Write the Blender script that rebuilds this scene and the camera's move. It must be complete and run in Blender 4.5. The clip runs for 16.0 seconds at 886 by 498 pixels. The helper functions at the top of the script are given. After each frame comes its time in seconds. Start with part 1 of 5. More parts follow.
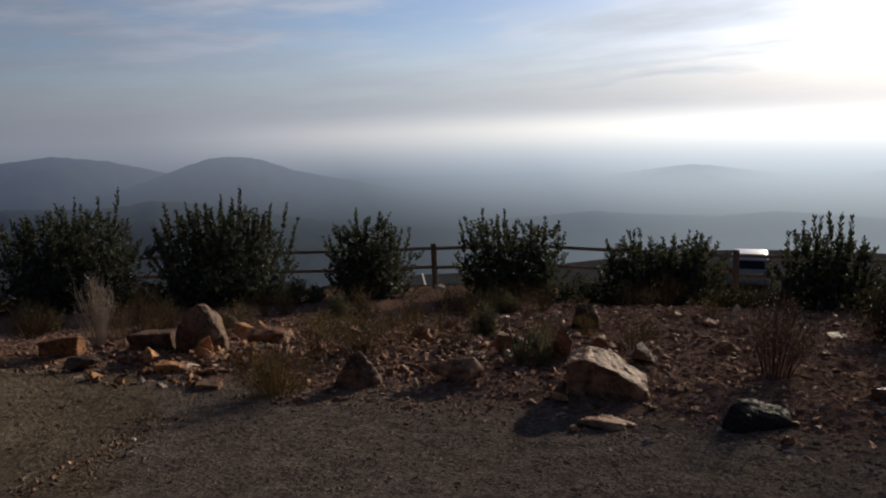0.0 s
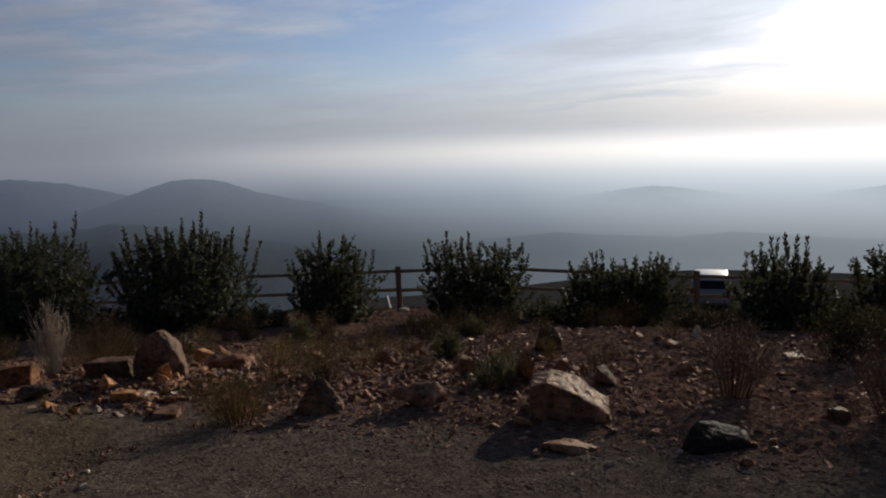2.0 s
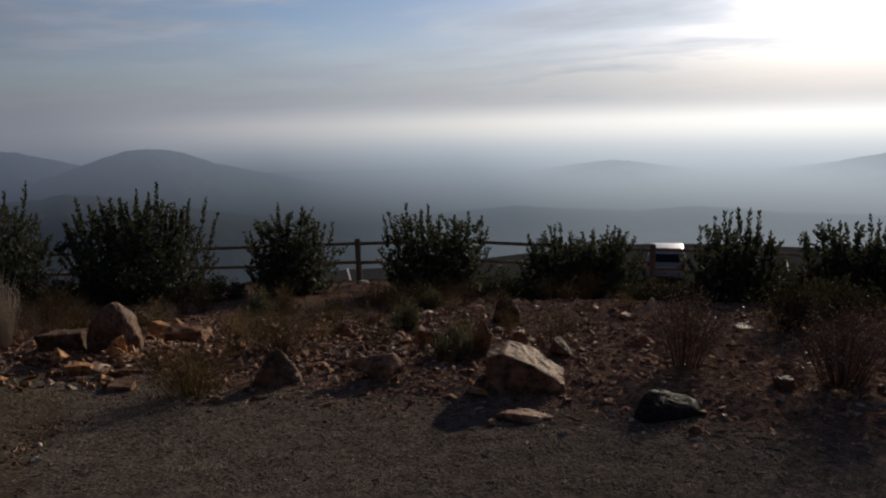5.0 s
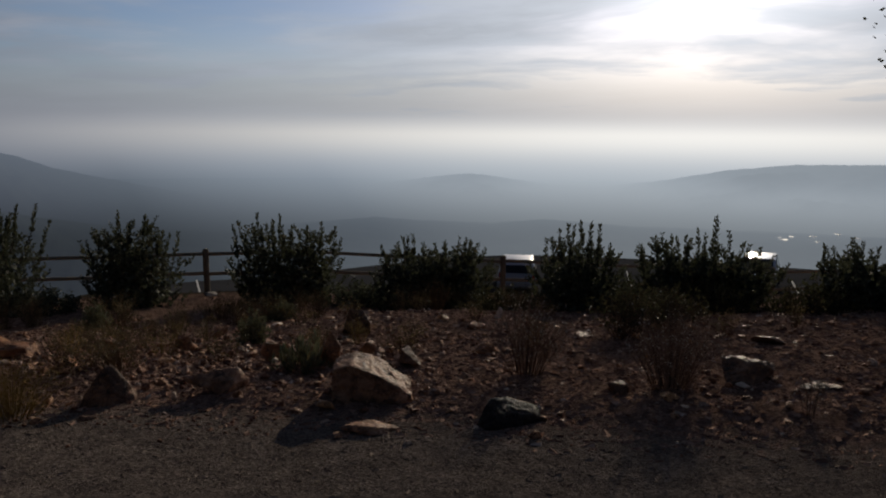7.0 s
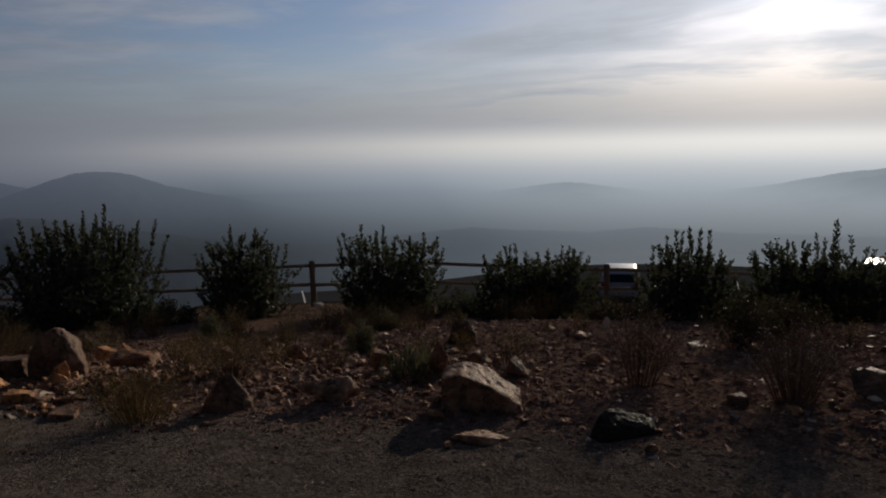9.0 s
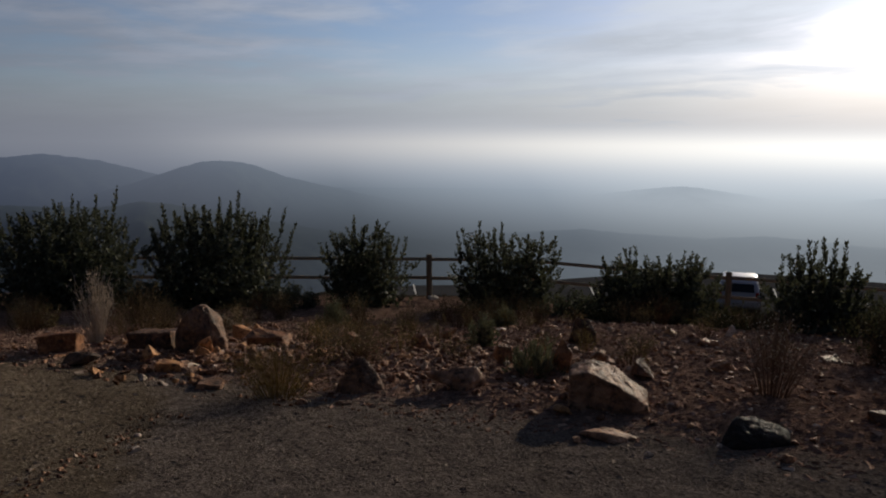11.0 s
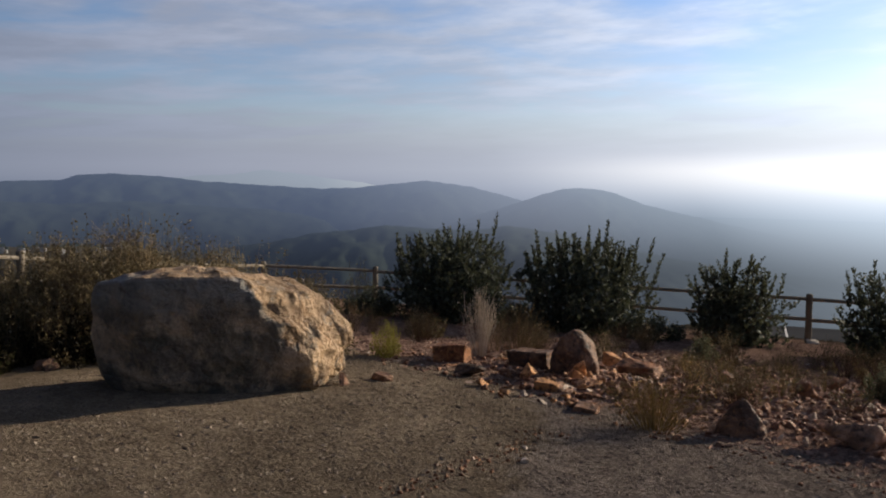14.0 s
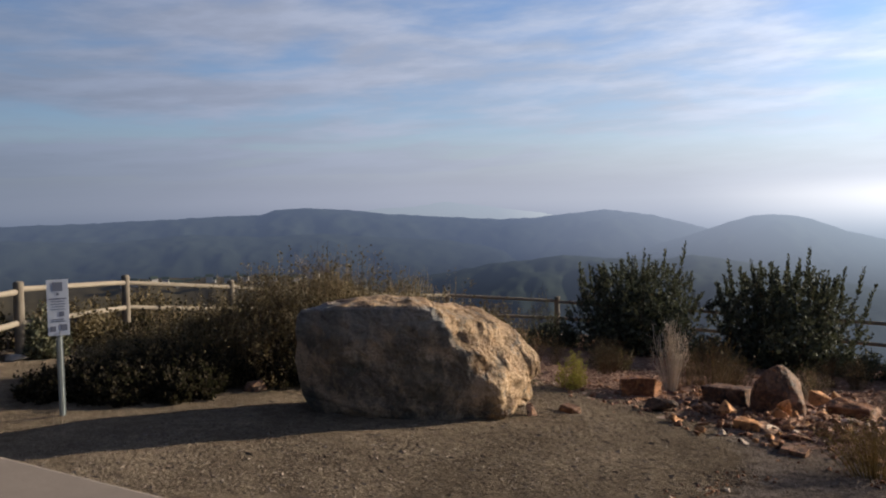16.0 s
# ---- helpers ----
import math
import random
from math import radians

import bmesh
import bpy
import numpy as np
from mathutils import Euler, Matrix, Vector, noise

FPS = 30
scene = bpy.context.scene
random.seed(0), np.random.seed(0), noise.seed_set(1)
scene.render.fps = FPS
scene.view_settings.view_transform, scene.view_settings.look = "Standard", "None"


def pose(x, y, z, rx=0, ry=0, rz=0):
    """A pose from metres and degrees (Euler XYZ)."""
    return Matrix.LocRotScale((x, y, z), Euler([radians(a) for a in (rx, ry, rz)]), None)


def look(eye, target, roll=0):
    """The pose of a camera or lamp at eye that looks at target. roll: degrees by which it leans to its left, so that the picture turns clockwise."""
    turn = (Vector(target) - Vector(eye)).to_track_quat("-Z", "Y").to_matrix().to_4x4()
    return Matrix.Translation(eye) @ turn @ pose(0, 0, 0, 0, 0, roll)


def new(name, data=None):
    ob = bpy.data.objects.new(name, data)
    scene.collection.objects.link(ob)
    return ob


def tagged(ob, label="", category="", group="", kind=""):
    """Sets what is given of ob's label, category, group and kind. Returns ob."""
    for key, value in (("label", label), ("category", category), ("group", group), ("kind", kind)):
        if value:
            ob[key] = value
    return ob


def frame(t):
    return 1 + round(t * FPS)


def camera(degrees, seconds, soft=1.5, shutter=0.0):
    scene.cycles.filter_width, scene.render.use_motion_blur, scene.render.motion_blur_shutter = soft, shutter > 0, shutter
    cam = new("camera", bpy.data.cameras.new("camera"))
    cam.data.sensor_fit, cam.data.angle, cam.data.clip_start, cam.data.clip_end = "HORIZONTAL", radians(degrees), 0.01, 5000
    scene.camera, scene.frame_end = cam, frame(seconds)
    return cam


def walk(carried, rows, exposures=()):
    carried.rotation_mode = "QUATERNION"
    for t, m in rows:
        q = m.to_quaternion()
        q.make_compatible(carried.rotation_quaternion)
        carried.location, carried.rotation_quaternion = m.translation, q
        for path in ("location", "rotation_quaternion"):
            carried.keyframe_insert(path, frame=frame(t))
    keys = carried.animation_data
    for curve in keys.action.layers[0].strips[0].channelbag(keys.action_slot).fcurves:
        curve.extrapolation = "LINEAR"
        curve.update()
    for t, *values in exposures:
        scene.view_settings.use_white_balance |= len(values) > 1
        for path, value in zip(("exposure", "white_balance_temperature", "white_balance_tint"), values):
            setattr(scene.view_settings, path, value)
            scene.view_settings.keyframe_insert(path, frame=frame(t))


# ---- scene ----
cam = camera(58.18, 16.0, soft=2.0)
# seconds, eye x y z, yaw (to the left), pitch (up), roll (to the left)
ROWS = [
    (0, -0, -0, 1.54, 0.02, -8.49, -1.82),
    (0.5, 0.009, 0.017, 1.532, 0.03, -9.17, -1.64),
    (1, 0.011, 0.011, 1.539, -0.93, -8.65, -1.29),
    (1.5, 0.01, -0.003, 1.552, -1.42, -8, -1.29),
    (2, 0.034, 0.005, 1.561, -2.52, -7.01, -1.81),
    (2.5, 0.033, -0.004, 1.575, -3.57, -6.45, -1.68),
    (3, 0.052, -0.005, 1.564, -4.55, -6.03, -1.72),
    (3.5, 0.051, -0.023, 1.56, -5.72, -6.02, -1.14),
    (3.7, 0.052, -0.031, 1.559, -5.41, -6.51, -1.63),
    (5.8, 0.067, -0.004, 1.556, -5.61, -9.31, -0.72),
    (6, 0.098, -0.004, 1.55, -8.15, -8.9, -0.14),
    (6.5, 0.133, 0.003, 1.546, -12.85, -8.57, 0.33),
    (7, 0.146, 0.005, 1.543, -15.66, -8.28, 0.56),
    (7.5, 0.153, 0.041, 1.56, -15.42, -7.15, -0.54),
    (8, 0.181, 0.037, 1.538, -15.52, -6.38, -0.53),
    (8.5, 0.161, 0.041, 1.531, -14.5, -7.14, -0.72),
    (9, 0.075, 0.051, 1.529, -8.55, -7.51, -1.1),
    (9.2, 0.061, 0.037, 1.551, -7.56, -7.68, -0.32),
    (11.3, -0.214, -0.109, 1.523, 2.65, -7.57, 0.46),
    (11.5, -0.244, -0.13, 1.544, 5.82, -7.25, 0.15),
    (12, -0.273, -0.177, 1.553, 12, -4.98, -1.1),
    (12.5, -0.294, -0.191, 1.555, 15.69, -4.78, -0.4),
    (13, -0.326, -0.203, 1.559, 19.18, -5.56, -0.35),
    (13.5, -0.372, -0.208, 1.554, 22.07, -6.39, 0.06),
    (14, -0.381, -0.262, 1.57, 24.56, -5.82, 0.39),
    (14.5, -0.411, -0.286, 1.578, 28.03, -5.06, 0.28),
    (15, -0.432, -0.292, 1.572, 30.28, -4.67, 0.38),
    (15.5, -0.452, -0.319, 1.577, 34.25, -4.19, -0.25),
    (16, -0.462, -0.317, 1.57, 37.34, -3.61, -0.89),
]


def eye_pose(x, y, z, yaw, pitch, roll):
    return pose(x, y, z, 0, 0, yaw) @ pose(0, 0, 0, 90 + pitch, 0, 0) @ pose(0, 0, 0, 0, 0, roll)


EXPOSURES = [(0.0, 0.0), (2.0, -0.14), (3.5, -0.34), (6.0, -0.30), (7.0, -0.58), (8.0, -0.74), (9.0, -0.72), (11.5, -0.06), (12.5, 0.31), (14.0, 0.78), (16.0, 1.0)]
walk(cam, [(t, eye_pose(*row)) for t, *row in ROWS], EXPOSURES)

# ---- sky, sun and haze ----
SUN_AZ, SUN_EL = -34.0, 17.0          # degrees to the left of +y, and above the horizon
SUN_DIR = Vector((-math.sin(radians(SUN_AZ)) * math.cos(radians(SUN_EL)),
                  math.cos(radians(SUN_AZ)) * math.cos(radians(SUN_EL)), math.sin(radians(SUN_EL))))


class Nodes:
    """Short hand for node trees."""

    def __init__(self, tree):
        self.tree = tree
        tree.nodes.clear()

    def add(self, kind, ins=None, **props):
        node = self.tree.nodes.new(kind)
        for key, value in props.items():
            setattr(node, key, value)
        for key, value in (ins or {}).items():
            self.put(node, key, value)
        return node

    def put(self, node, key, value):
        socket = node.inputs[key]
        if isinstance(value, bpy.types.NodeSocket):
            self.tree.links.new(value, socket)
        elif isinstance(value, (tuple, list)) and len(value) == 3 and socket.type == "RGBA":
            socket.default_value = (*value, 1)
        else:
            socket.default_value = value

    def math(self, op, a, b=0.0, c=0.0, clamp=False):
        return self.add("ShaderNodeMath", {0: a, 1: b, 2: c}, operation=op, use_clamp=clamp).outputs[0]

    def vec(self, op, a, b=(0, 0, 0)):
        node = self.add("ShaderNodeVectorMath", {0: a, 1: b}, operation=op)
        return node.outputs["Value" if op in ("DOT_PRODUCT", "LENGTH") else "Vector"]

    def step(self, value, lo, hi, to_lo=0.0, to_hi=1.0):
        return self.add("ShaderNodeMapRange", {"Value": value, "From Min": lo, "From Max": hi, "To Min": to_lo, "To Max": to_hi},
                        interpolation_type="SMOOTHSTEP").outputs[0]

    def mix(self, fac, a, b, blend="MIX"):
        node = self.add("ShaderNodeMix", data_type="RGBA", blend_type=blend)
        self.put(node, 0, fac), self.put(node, 6, a), self.put(node, 7, b)
        return node.outputs[2]

    def noise(self, vector, scale, detail=4.0, rough=0.55, out="Fac"):
        return self.add("ShaderNodeTexNoise", {"Vector": vector, "Scale": scale, "Detail": detail, "Roughness": rough}).outputs[out]

    def sep(self, vector):
        return self.add("ShaderNodeSeparateXYZ", {0: vector}).outputs

    def join(self, x, y, z):
        return self.add("ShaderNodeCombineXYZ", {0: x, 1: y, 2: z}).outputs[0]

    def ramp(self, fac, *stops):
        node = self.add("ShaderNodeValToRGB", {0: fac})
        els = node.color_ramp.elements
        while len(els) < len(stops):
            els.new(0.5)
        for el, (at, col) in zip(els, stops):
            el.position, el.color = at, (*col, 1)
        return node.outputs[0]


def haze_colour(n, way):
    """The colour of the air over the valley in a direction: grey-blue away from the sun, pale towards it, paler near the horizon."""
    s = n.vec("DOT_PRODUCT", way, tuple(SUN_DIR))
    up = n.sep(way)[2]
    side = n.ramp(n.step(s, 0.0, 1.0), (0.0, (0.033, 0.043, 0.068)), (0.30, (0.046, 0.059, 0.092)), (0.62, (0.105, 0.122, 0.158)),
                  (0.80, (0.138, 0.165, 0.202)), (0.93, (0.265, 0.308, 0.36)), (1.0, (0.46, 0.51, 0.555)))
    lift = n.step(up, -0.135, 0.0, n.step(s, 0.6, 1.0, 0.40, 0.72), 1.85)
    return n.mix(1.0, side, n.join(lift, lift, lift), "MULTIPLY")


def build_world():
    world = bpy.data.worlds.new("sky")
    scene.world = world
    world.use_nodes = True
    n = Nodes(world.node_tree)
    way = n.add("ShaderNodeTexCoord").outputs["Generated"]
    x, y, z = n.sep(way)
    sky = n.add("ShaderNodeTexSky", sky_type="NISHITA", sun_disc=False, sun_elevation=radians(SUN_EL),
                sun_rotation=radians(-SUN_AZ), altitude=400, air_density=1.0, dust_density=0.8, ozone_density=4.0).outputs[0]
    s = n.vec("DOT_PRODUCT", way, tuple(SUN_DIR))
    clear = n.vec("MULTIPLY", sky, (SKY * 1.08, SKY * 1.0, SKY * 1.08))
    # thin streaky cloud, seen as on a flat sheet overhead
    rise = n.math("MAXIMUM", n.math("ADD", z, 0.42), 0.15)
    flat = n.join(n.math("MULTIPLY", n.math("ARCTAN2", x, y), 3.0), n.math("DIVIDE", 2.8, rise), 0.0)
    warp = n.noise(flat, 0.8, 3.0, 0.5, "Color")
    ripple = n.noise(flat, 3.1, 3.0, 0.5, "Color")
    bent = n.vec("ADD", flat, n.vec("MULTIPLY", n.vec("SUBTRACT", warp, (0.5, 0.5, 0.5)), (1.3, 0.9, 0)))
    bent = n.vec("ADD", bent, n.vec("MULTIPLY", n.vec("SUBTRACT", ripple, (0.5, 0.5, 0.5)), (0.30, 0.12, 0)))
    bx, by, bz = n.sep(bent)
    leant = n.join(n.math("ADD", bx, n.math("MULTIPLY", by, 0.35)), by, 3.7)
    streak = n.noise(n.vec("MULTIPLY", leant, (0.8, 2.1, 1)), 1.0, 5.0, 0.5)
    fx, fy, fz = n.sep(flat)
    fine = n.noise(n.vec("MULTIPLY", n.join(n.math("ADD", fx, n.math("MULTIPLY", fy, 0.5)), fy, 8.1), (2.6, 4.6, 1)), 1.0, 6.0, 0.6)
    cover = n.step(n.math("ADD", n.math("MULTIPLY", streak, 0.76), n.math("MULTIPLY", fine, 0.24)), n.step(s, 0.15, 0.8, 0.34, 0.34), n.step(s, 0.15, 0.8, 0.59, 0.60))
    cover = n.math("MAXIMUM", n.math("MULTIPLY", cover, 0.92), n.step(z, 0.13, 0.0, 0.0, 0.96))
    cloud = n.ramp(n.step(s, -0.4, 1.0), (0.0, (0.15, 0.185, 0.26)), (0.28, (0.202, 0.228, 0.302)), (0.55, (0.250, 0.274, 0.344)), (0.76, (0.296, 0.324, 0.394)),
                   (0.90, (0.385, 0.42, 0.50)), (1.0, (0.56, 0.61, 0.69)))
    sink = n.math("MULTIPLY", n.math("SUBTRACT", 1.0, n.math("MULTIPLY", n.step(z, 0.09, 0.0), 0.08)), n.step(fine, 0.36, 0.68, n.step(z, 0.0, 0.12, 0.99, 0.93), n.step(z, 0.0, 0.12, 1.01, 1.13)))
    both = n.mix(cover, clear, n.mix(1.0, cloud, n.join(sink, sink, sink), "MULTIPLY"))
    # long thin layers low in the sky
    layer = n.noise(n.join(n.math("MULTIPLY", x, 0.7), n.math("MULTIPLY", y, 0.7), n.math("MULTIPLY", z, 34.0)), 1.0, 3.0, 0.5)
    tone = n.math("ADD", 1.0, n.math("MULTIPLY", n.math("MULTIPLY", n.math("SUBTRACT", layer, 0.5), 0.10), n.math("MULTIPLY", n.step(z, 0.22, 0.04), n.step(s, 0.55, 0.85))))
    both = n.mix(1.0, both, n.join(tone, n.math("ADD", n.math("MULTIPLY", tone, 0.92), 0.08), n.math("ADD", n.math("MULTIPLY", tone, 0.8), 0.2)), "MULTIPLY")
    # a grey-blue layer just over the lit band, and the band itself, which fades slowly down into the valley's air
    shelf = n.math("MULTIPLY", n.math("MULTIPLY", n.step(z, 0.008, 0.026), n.step(z, 0.085, 0.045)), n.step(s, 0.5, 0.8, 0.0, 0.10))
    both = n.mix(shelf, both, (0.20, 0.26, 0.32))
    gap = n.math("DIVIDE", n.math("ADD", z, 0.004), n.step(z, -0.010, 0.002, 0.034, 0.0185))
    band = n.math("POWER", 2.718, n.math("MULTIPLY", n.math("MULTIPLY", gap, gap), -1.0))
    band = n.math("MULTIPLY", band, n.step(s, 0.52, 0.97, 0.03, 0.98))
    both = n.mix(n.math("MULTIPLY", band, 0.95, clamp=True), both, n.mix(n.step(s, 0.75, 1.0), (0.82, 0.80, 0.77), (1.25, 1.22, 1.16)))
    veil = n.math("ADD", n.math("MULTIPLY", n.math("POWER", n.math("MAXIMUM", s, 0.0), 190.0), 3.0),
                  n.math("MULTIPLY", n.math("POWER", n.math("MAXIMUM", s, 0.0), 26.0), 0.43))
    both = n.vec("ADD", both, n.vec("MULTIPLY", n.join(veil, veil, veil), (0.98, 0.99, 1.0)))
    fall = n.math("MULTIPLY", n.step(s, 0.35, 0.85, 0.84, 1.05), n.step(s, -0.3, 0.35, 0.76, 1.0))
    both = n.mix(1.0, both, n.join(fall, fall, fall), "MULTIPLY")
    low = n.step(z, 0.004, -0.066)
    both = n.mix(low, both, haze_colour(n, way))
    # the sky deepens overhead and away from the sun
    deep = n.math("MULTIPLY", n.step(z, 0.25, 0.6, 1.0, 0.46), n.step(s, -0.7, -0.15, 0.43, 1.0))
    both = n.mix(1.0, both, n.join(deep, n.math("MULTIPLY", deep, n.step(z, 0.25, 0.6, 1.0, 1.06)), n.math("MULTIPLY", deep, n.step(z, 0.25, 0.6, 1.0, 1.22))), "MULTIPLY")
    back = n.add("ShaderNodeBackground", {"Color": both, "Strength": 1.0})
    n.add("ShaderNodeOutputWorld", {"Surface": back.outputs[0]})


SKY = 0.078
build_world()
sun = bpy.data.lights.new("sun", "SUN")
sun.energy, sun.angle, sun.color = 5.0, radians(0.8), (1.0, 0.855, 0.67)
new("sun", sun).matrix_world = look(tuple(SUN_DIR * 50), (0, 0, 0))

# ---- materials ----
def material(name, build):
    mat = bpy.data.materials.new(name)
    mat.use_nodes = True
    n = Nodes(mat.node_tree)
    shader = build(n)
    n.add("ShaderNodeOutputMaterial", {"Surface": shader})
    return mat


def surface(n, colour, rough=0.85, bump=None, depth=0.02, metal=0.0, **more):
    ins = {"Base Color": colour, "Roughness": rough, "Metallic": metal, "Specular IOR Level": 0.5 if rough < 0.75 else 0.0, "Diffuse Roughness": 0.7 if rough > 0.92 else 0.0, **more}
    if bump is not None:
        ins["Normal"] = n.add("ShaderNodeBump", {"Height": bump, "Distance": depth, "Strength": 1.0}).outputs[0]
    return n.add("ShaderNodeBsdfPrincipled", ins).outputs[0]


def place(n):
    return n.add("ShaderNodeNewGeometry").outputs["Position"]


def own(n):
    return n.add("ShaderNodeTexCoord").outputs["Object"]


def by_object(n):
    return n.add("ShaderNodeObjectInfo").outputs["Random"]


def by_piece(n):
    return n.add("ShaderNodeNewGeometry").outputs["Random Per Island"]


def ground_look(n):
    p = place(n)
    x, y, z = n.sep(p)
    grit, clod, patch = n.noise(p, 38, 6, 0.75), n.noise(p, 7, 5, 0.6), n.noise(p, 0.9, 4, 0.55)
    stones = n.add("ShaderNodeTexVoronoi", {"Vector": p, "Scale": 26.0, "Randomness": 1.0})
    edge = n.math("ADD", n.math("ADD", y, n.math("MULTIPLY", x, 0.5)), n.math("MULTIPLY", n.math("SUBTRACT", clod, 0.5), 1.6))
    bed = n.step(edge, 6.2, 7.0)
    tan = n.ramp(n.math("ADD", n.math("MULTIPLY", patch, 0.28), n.math("ADD", n.math("MULTIPLY", clod, 0.24), n.math("MULTIPLY", grit, 0.48))),
                 (0.33, (0.054, 0.042, 0.030)), (0.5, (0.186, 0.145, 0.103)), (0.67, (0.37, 0.295, 0.214)))
    red = n.ramp(n.math("ADD", n.math("MULTIPLY", clod, 0.45), n.math("MULTIPLY", grit, 0.55)),
                 (0.34, (0.056, 0.034, 0.026)), (0.5, (0.225, 0.142, 0.107)), (0.67, (0.44, 0.295, 0.228)))
    gravel = n.ramp(n.math("ADD", n.math("MULTIPLY", clod, 0.35), n.math("MULTIPLY", grit, 0.65)),
                    (0.34, (0.052, 0.043, 0.037)), (0.5, (0.190, 0.154, 0.129)), (0.67, (0.38, 0.312, 0.264)))
    worn = n.step(n.math("ADD", n.math("ADD", x, n.math("MULTIPLY", y, 0.25)), n.math("ADD", n.math("MULTIPLY", n.math("SUBTRACT", patch, 0.5), 1.2), n.math("MULTIPLY", n.math("SUBTRACT", clod, 0.5), 0.8))), -1.15, -0.80)
    soil = n.mix(bed, n.mix(worn, tan, gravel), red)
    # soil colour lowered to the right, where it is seen against the sun
    backlit = n.step(n.math("ADD", x, n.math("MULTIPLY", n.math("SUBTRACT", patch, 0.5), 3.0)), 1.5, 4.5)
    soil = n.mix(n.math("MULTIPLY", backlit, 0.04), soil, (0.05, 0.018, 0.010))
    chip = n.math("MULTIPLY", n.step(n.sep(stones.outputs["Color"])[0], 0.80, 0.84), n.step(stones.outputs["Distance"], 0.42, 0.30))
    soil = n.mix(n.math("MULTIPLY", chip, n.math("ADD", n.math("MULTIPLY", bed, 0.35), 0.3)), soil, (0.30, 0.235, 0.185))
    brush = n.step(n.math("ADD", y, n.math("MULTIPLY", patch, 4.0)), 20.5, 23.0)
    dry = n.mix(clod, (0.022, 0.02, 0.015), (0.07, 0.058, 0.043))
    soil = n.mix(brush, soil, dry)
    lump = n.noise(p, 17, 6, 0.7)
    high = n.math("ADD", n.math("ADD", n.math("MULTIPLY", grit, 0.35), n.math("MULTIPLY", lump, 0.55)), n.math("ADD", n.math("MULTIPLY", clod, 0.4), n.math("MULTIPLY", chip, 0.3)))
    return surface(n, soil, 0.95, high, 0.12)


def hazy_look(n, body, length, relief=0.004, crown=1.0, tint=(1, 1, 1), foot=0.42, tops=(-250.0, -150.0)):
    """Far land seen through the air: the further, the more haze is put into its colour as emission."""
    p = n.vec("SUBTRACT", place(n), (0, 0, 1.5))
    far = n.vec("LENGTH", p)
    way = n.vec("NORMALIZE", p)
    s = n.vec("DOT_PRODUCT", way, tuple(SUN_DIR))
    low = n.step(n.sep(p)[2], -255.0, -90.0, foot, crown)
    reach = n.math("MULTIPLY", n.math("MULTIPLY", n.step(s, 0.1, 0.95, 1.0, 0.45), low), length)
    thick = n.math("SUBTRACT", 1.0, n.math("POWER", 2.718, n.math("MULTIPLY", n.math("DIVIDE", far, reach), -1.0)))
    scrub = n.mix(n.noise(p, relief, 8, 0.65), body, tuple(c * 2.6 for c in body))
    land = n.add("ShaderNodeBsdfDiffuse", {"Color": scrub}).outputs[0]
    # the haze itself, emitted by the land; tint makes it darker or paler
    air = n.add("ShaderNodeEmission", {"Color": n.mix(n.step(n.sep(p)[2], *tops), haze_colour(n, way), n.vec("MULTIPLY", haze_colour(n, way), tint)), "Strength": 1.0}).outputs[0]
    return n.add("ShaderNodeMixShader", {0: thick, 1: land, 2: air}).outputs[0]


def rock_look(n, pale, deep, rust=0.5, scale=1.0, speck=(0.04, 0.035, 0.03)):
    p = own(n)
    shift = n.vec("ADD", p, n.join(n.math("MULTIPLY", by_object(n), 37.0), 0.0, 0.0))
    big, mid, fine = n.noise(shift, 2.2 * scale, 6, 0.6), n.noise(shift, 9 * scale, 6, 0.65), n.noise(shift, 60, 4, 0.7)
    col = n.mix(n.step(big, 0.38, 0.64), deep, pale)
    col = n.mix(n.math("MULTIPLY", n.step(mid, 0.50, 0.68), rust), col, (0.40, 0.20, 0.085))
    col = n.mix(n.math("MULTIPLY", n.step(n.noise(n.vec("ADD", shift, (9, 4, 2)), 4.5 * scale, 7, 0.7), 0.52, 0.64), 0.8), col, speck)
    tone = n.math("ADD", n.math("MULTIPLY", fine, 0.7), 0.65)
    col = n.mix(1.0, col, n.join(tone, tone, tone), "MULTIPLY")
    cracks = n.add("ShaderNodeTexVoronoi", {"Vector": n.vec("ADD", shift, n.vec("MULTIPLY", n.noise(shift, 5 * scale, 4, 0.6, "Color"), (0.3, 0.3, 0.3))),
                   "Scale": 5.0 * scale}, feature="DISTANCE_TO_EDGE").outputs[0]
    high = n.math("ADD", n.math("MULTIPLY", mid, 0.8), n.math("ADD", n.math("MULTIPLY", fine, 0.25), n.math("MULTIPLY", n.step(cracks, 0.0, 0.06), 0.25)))
    return surface(n, col, 0.55, high, 0.03 / scale, **{"Specular IOR Level": 0.04})


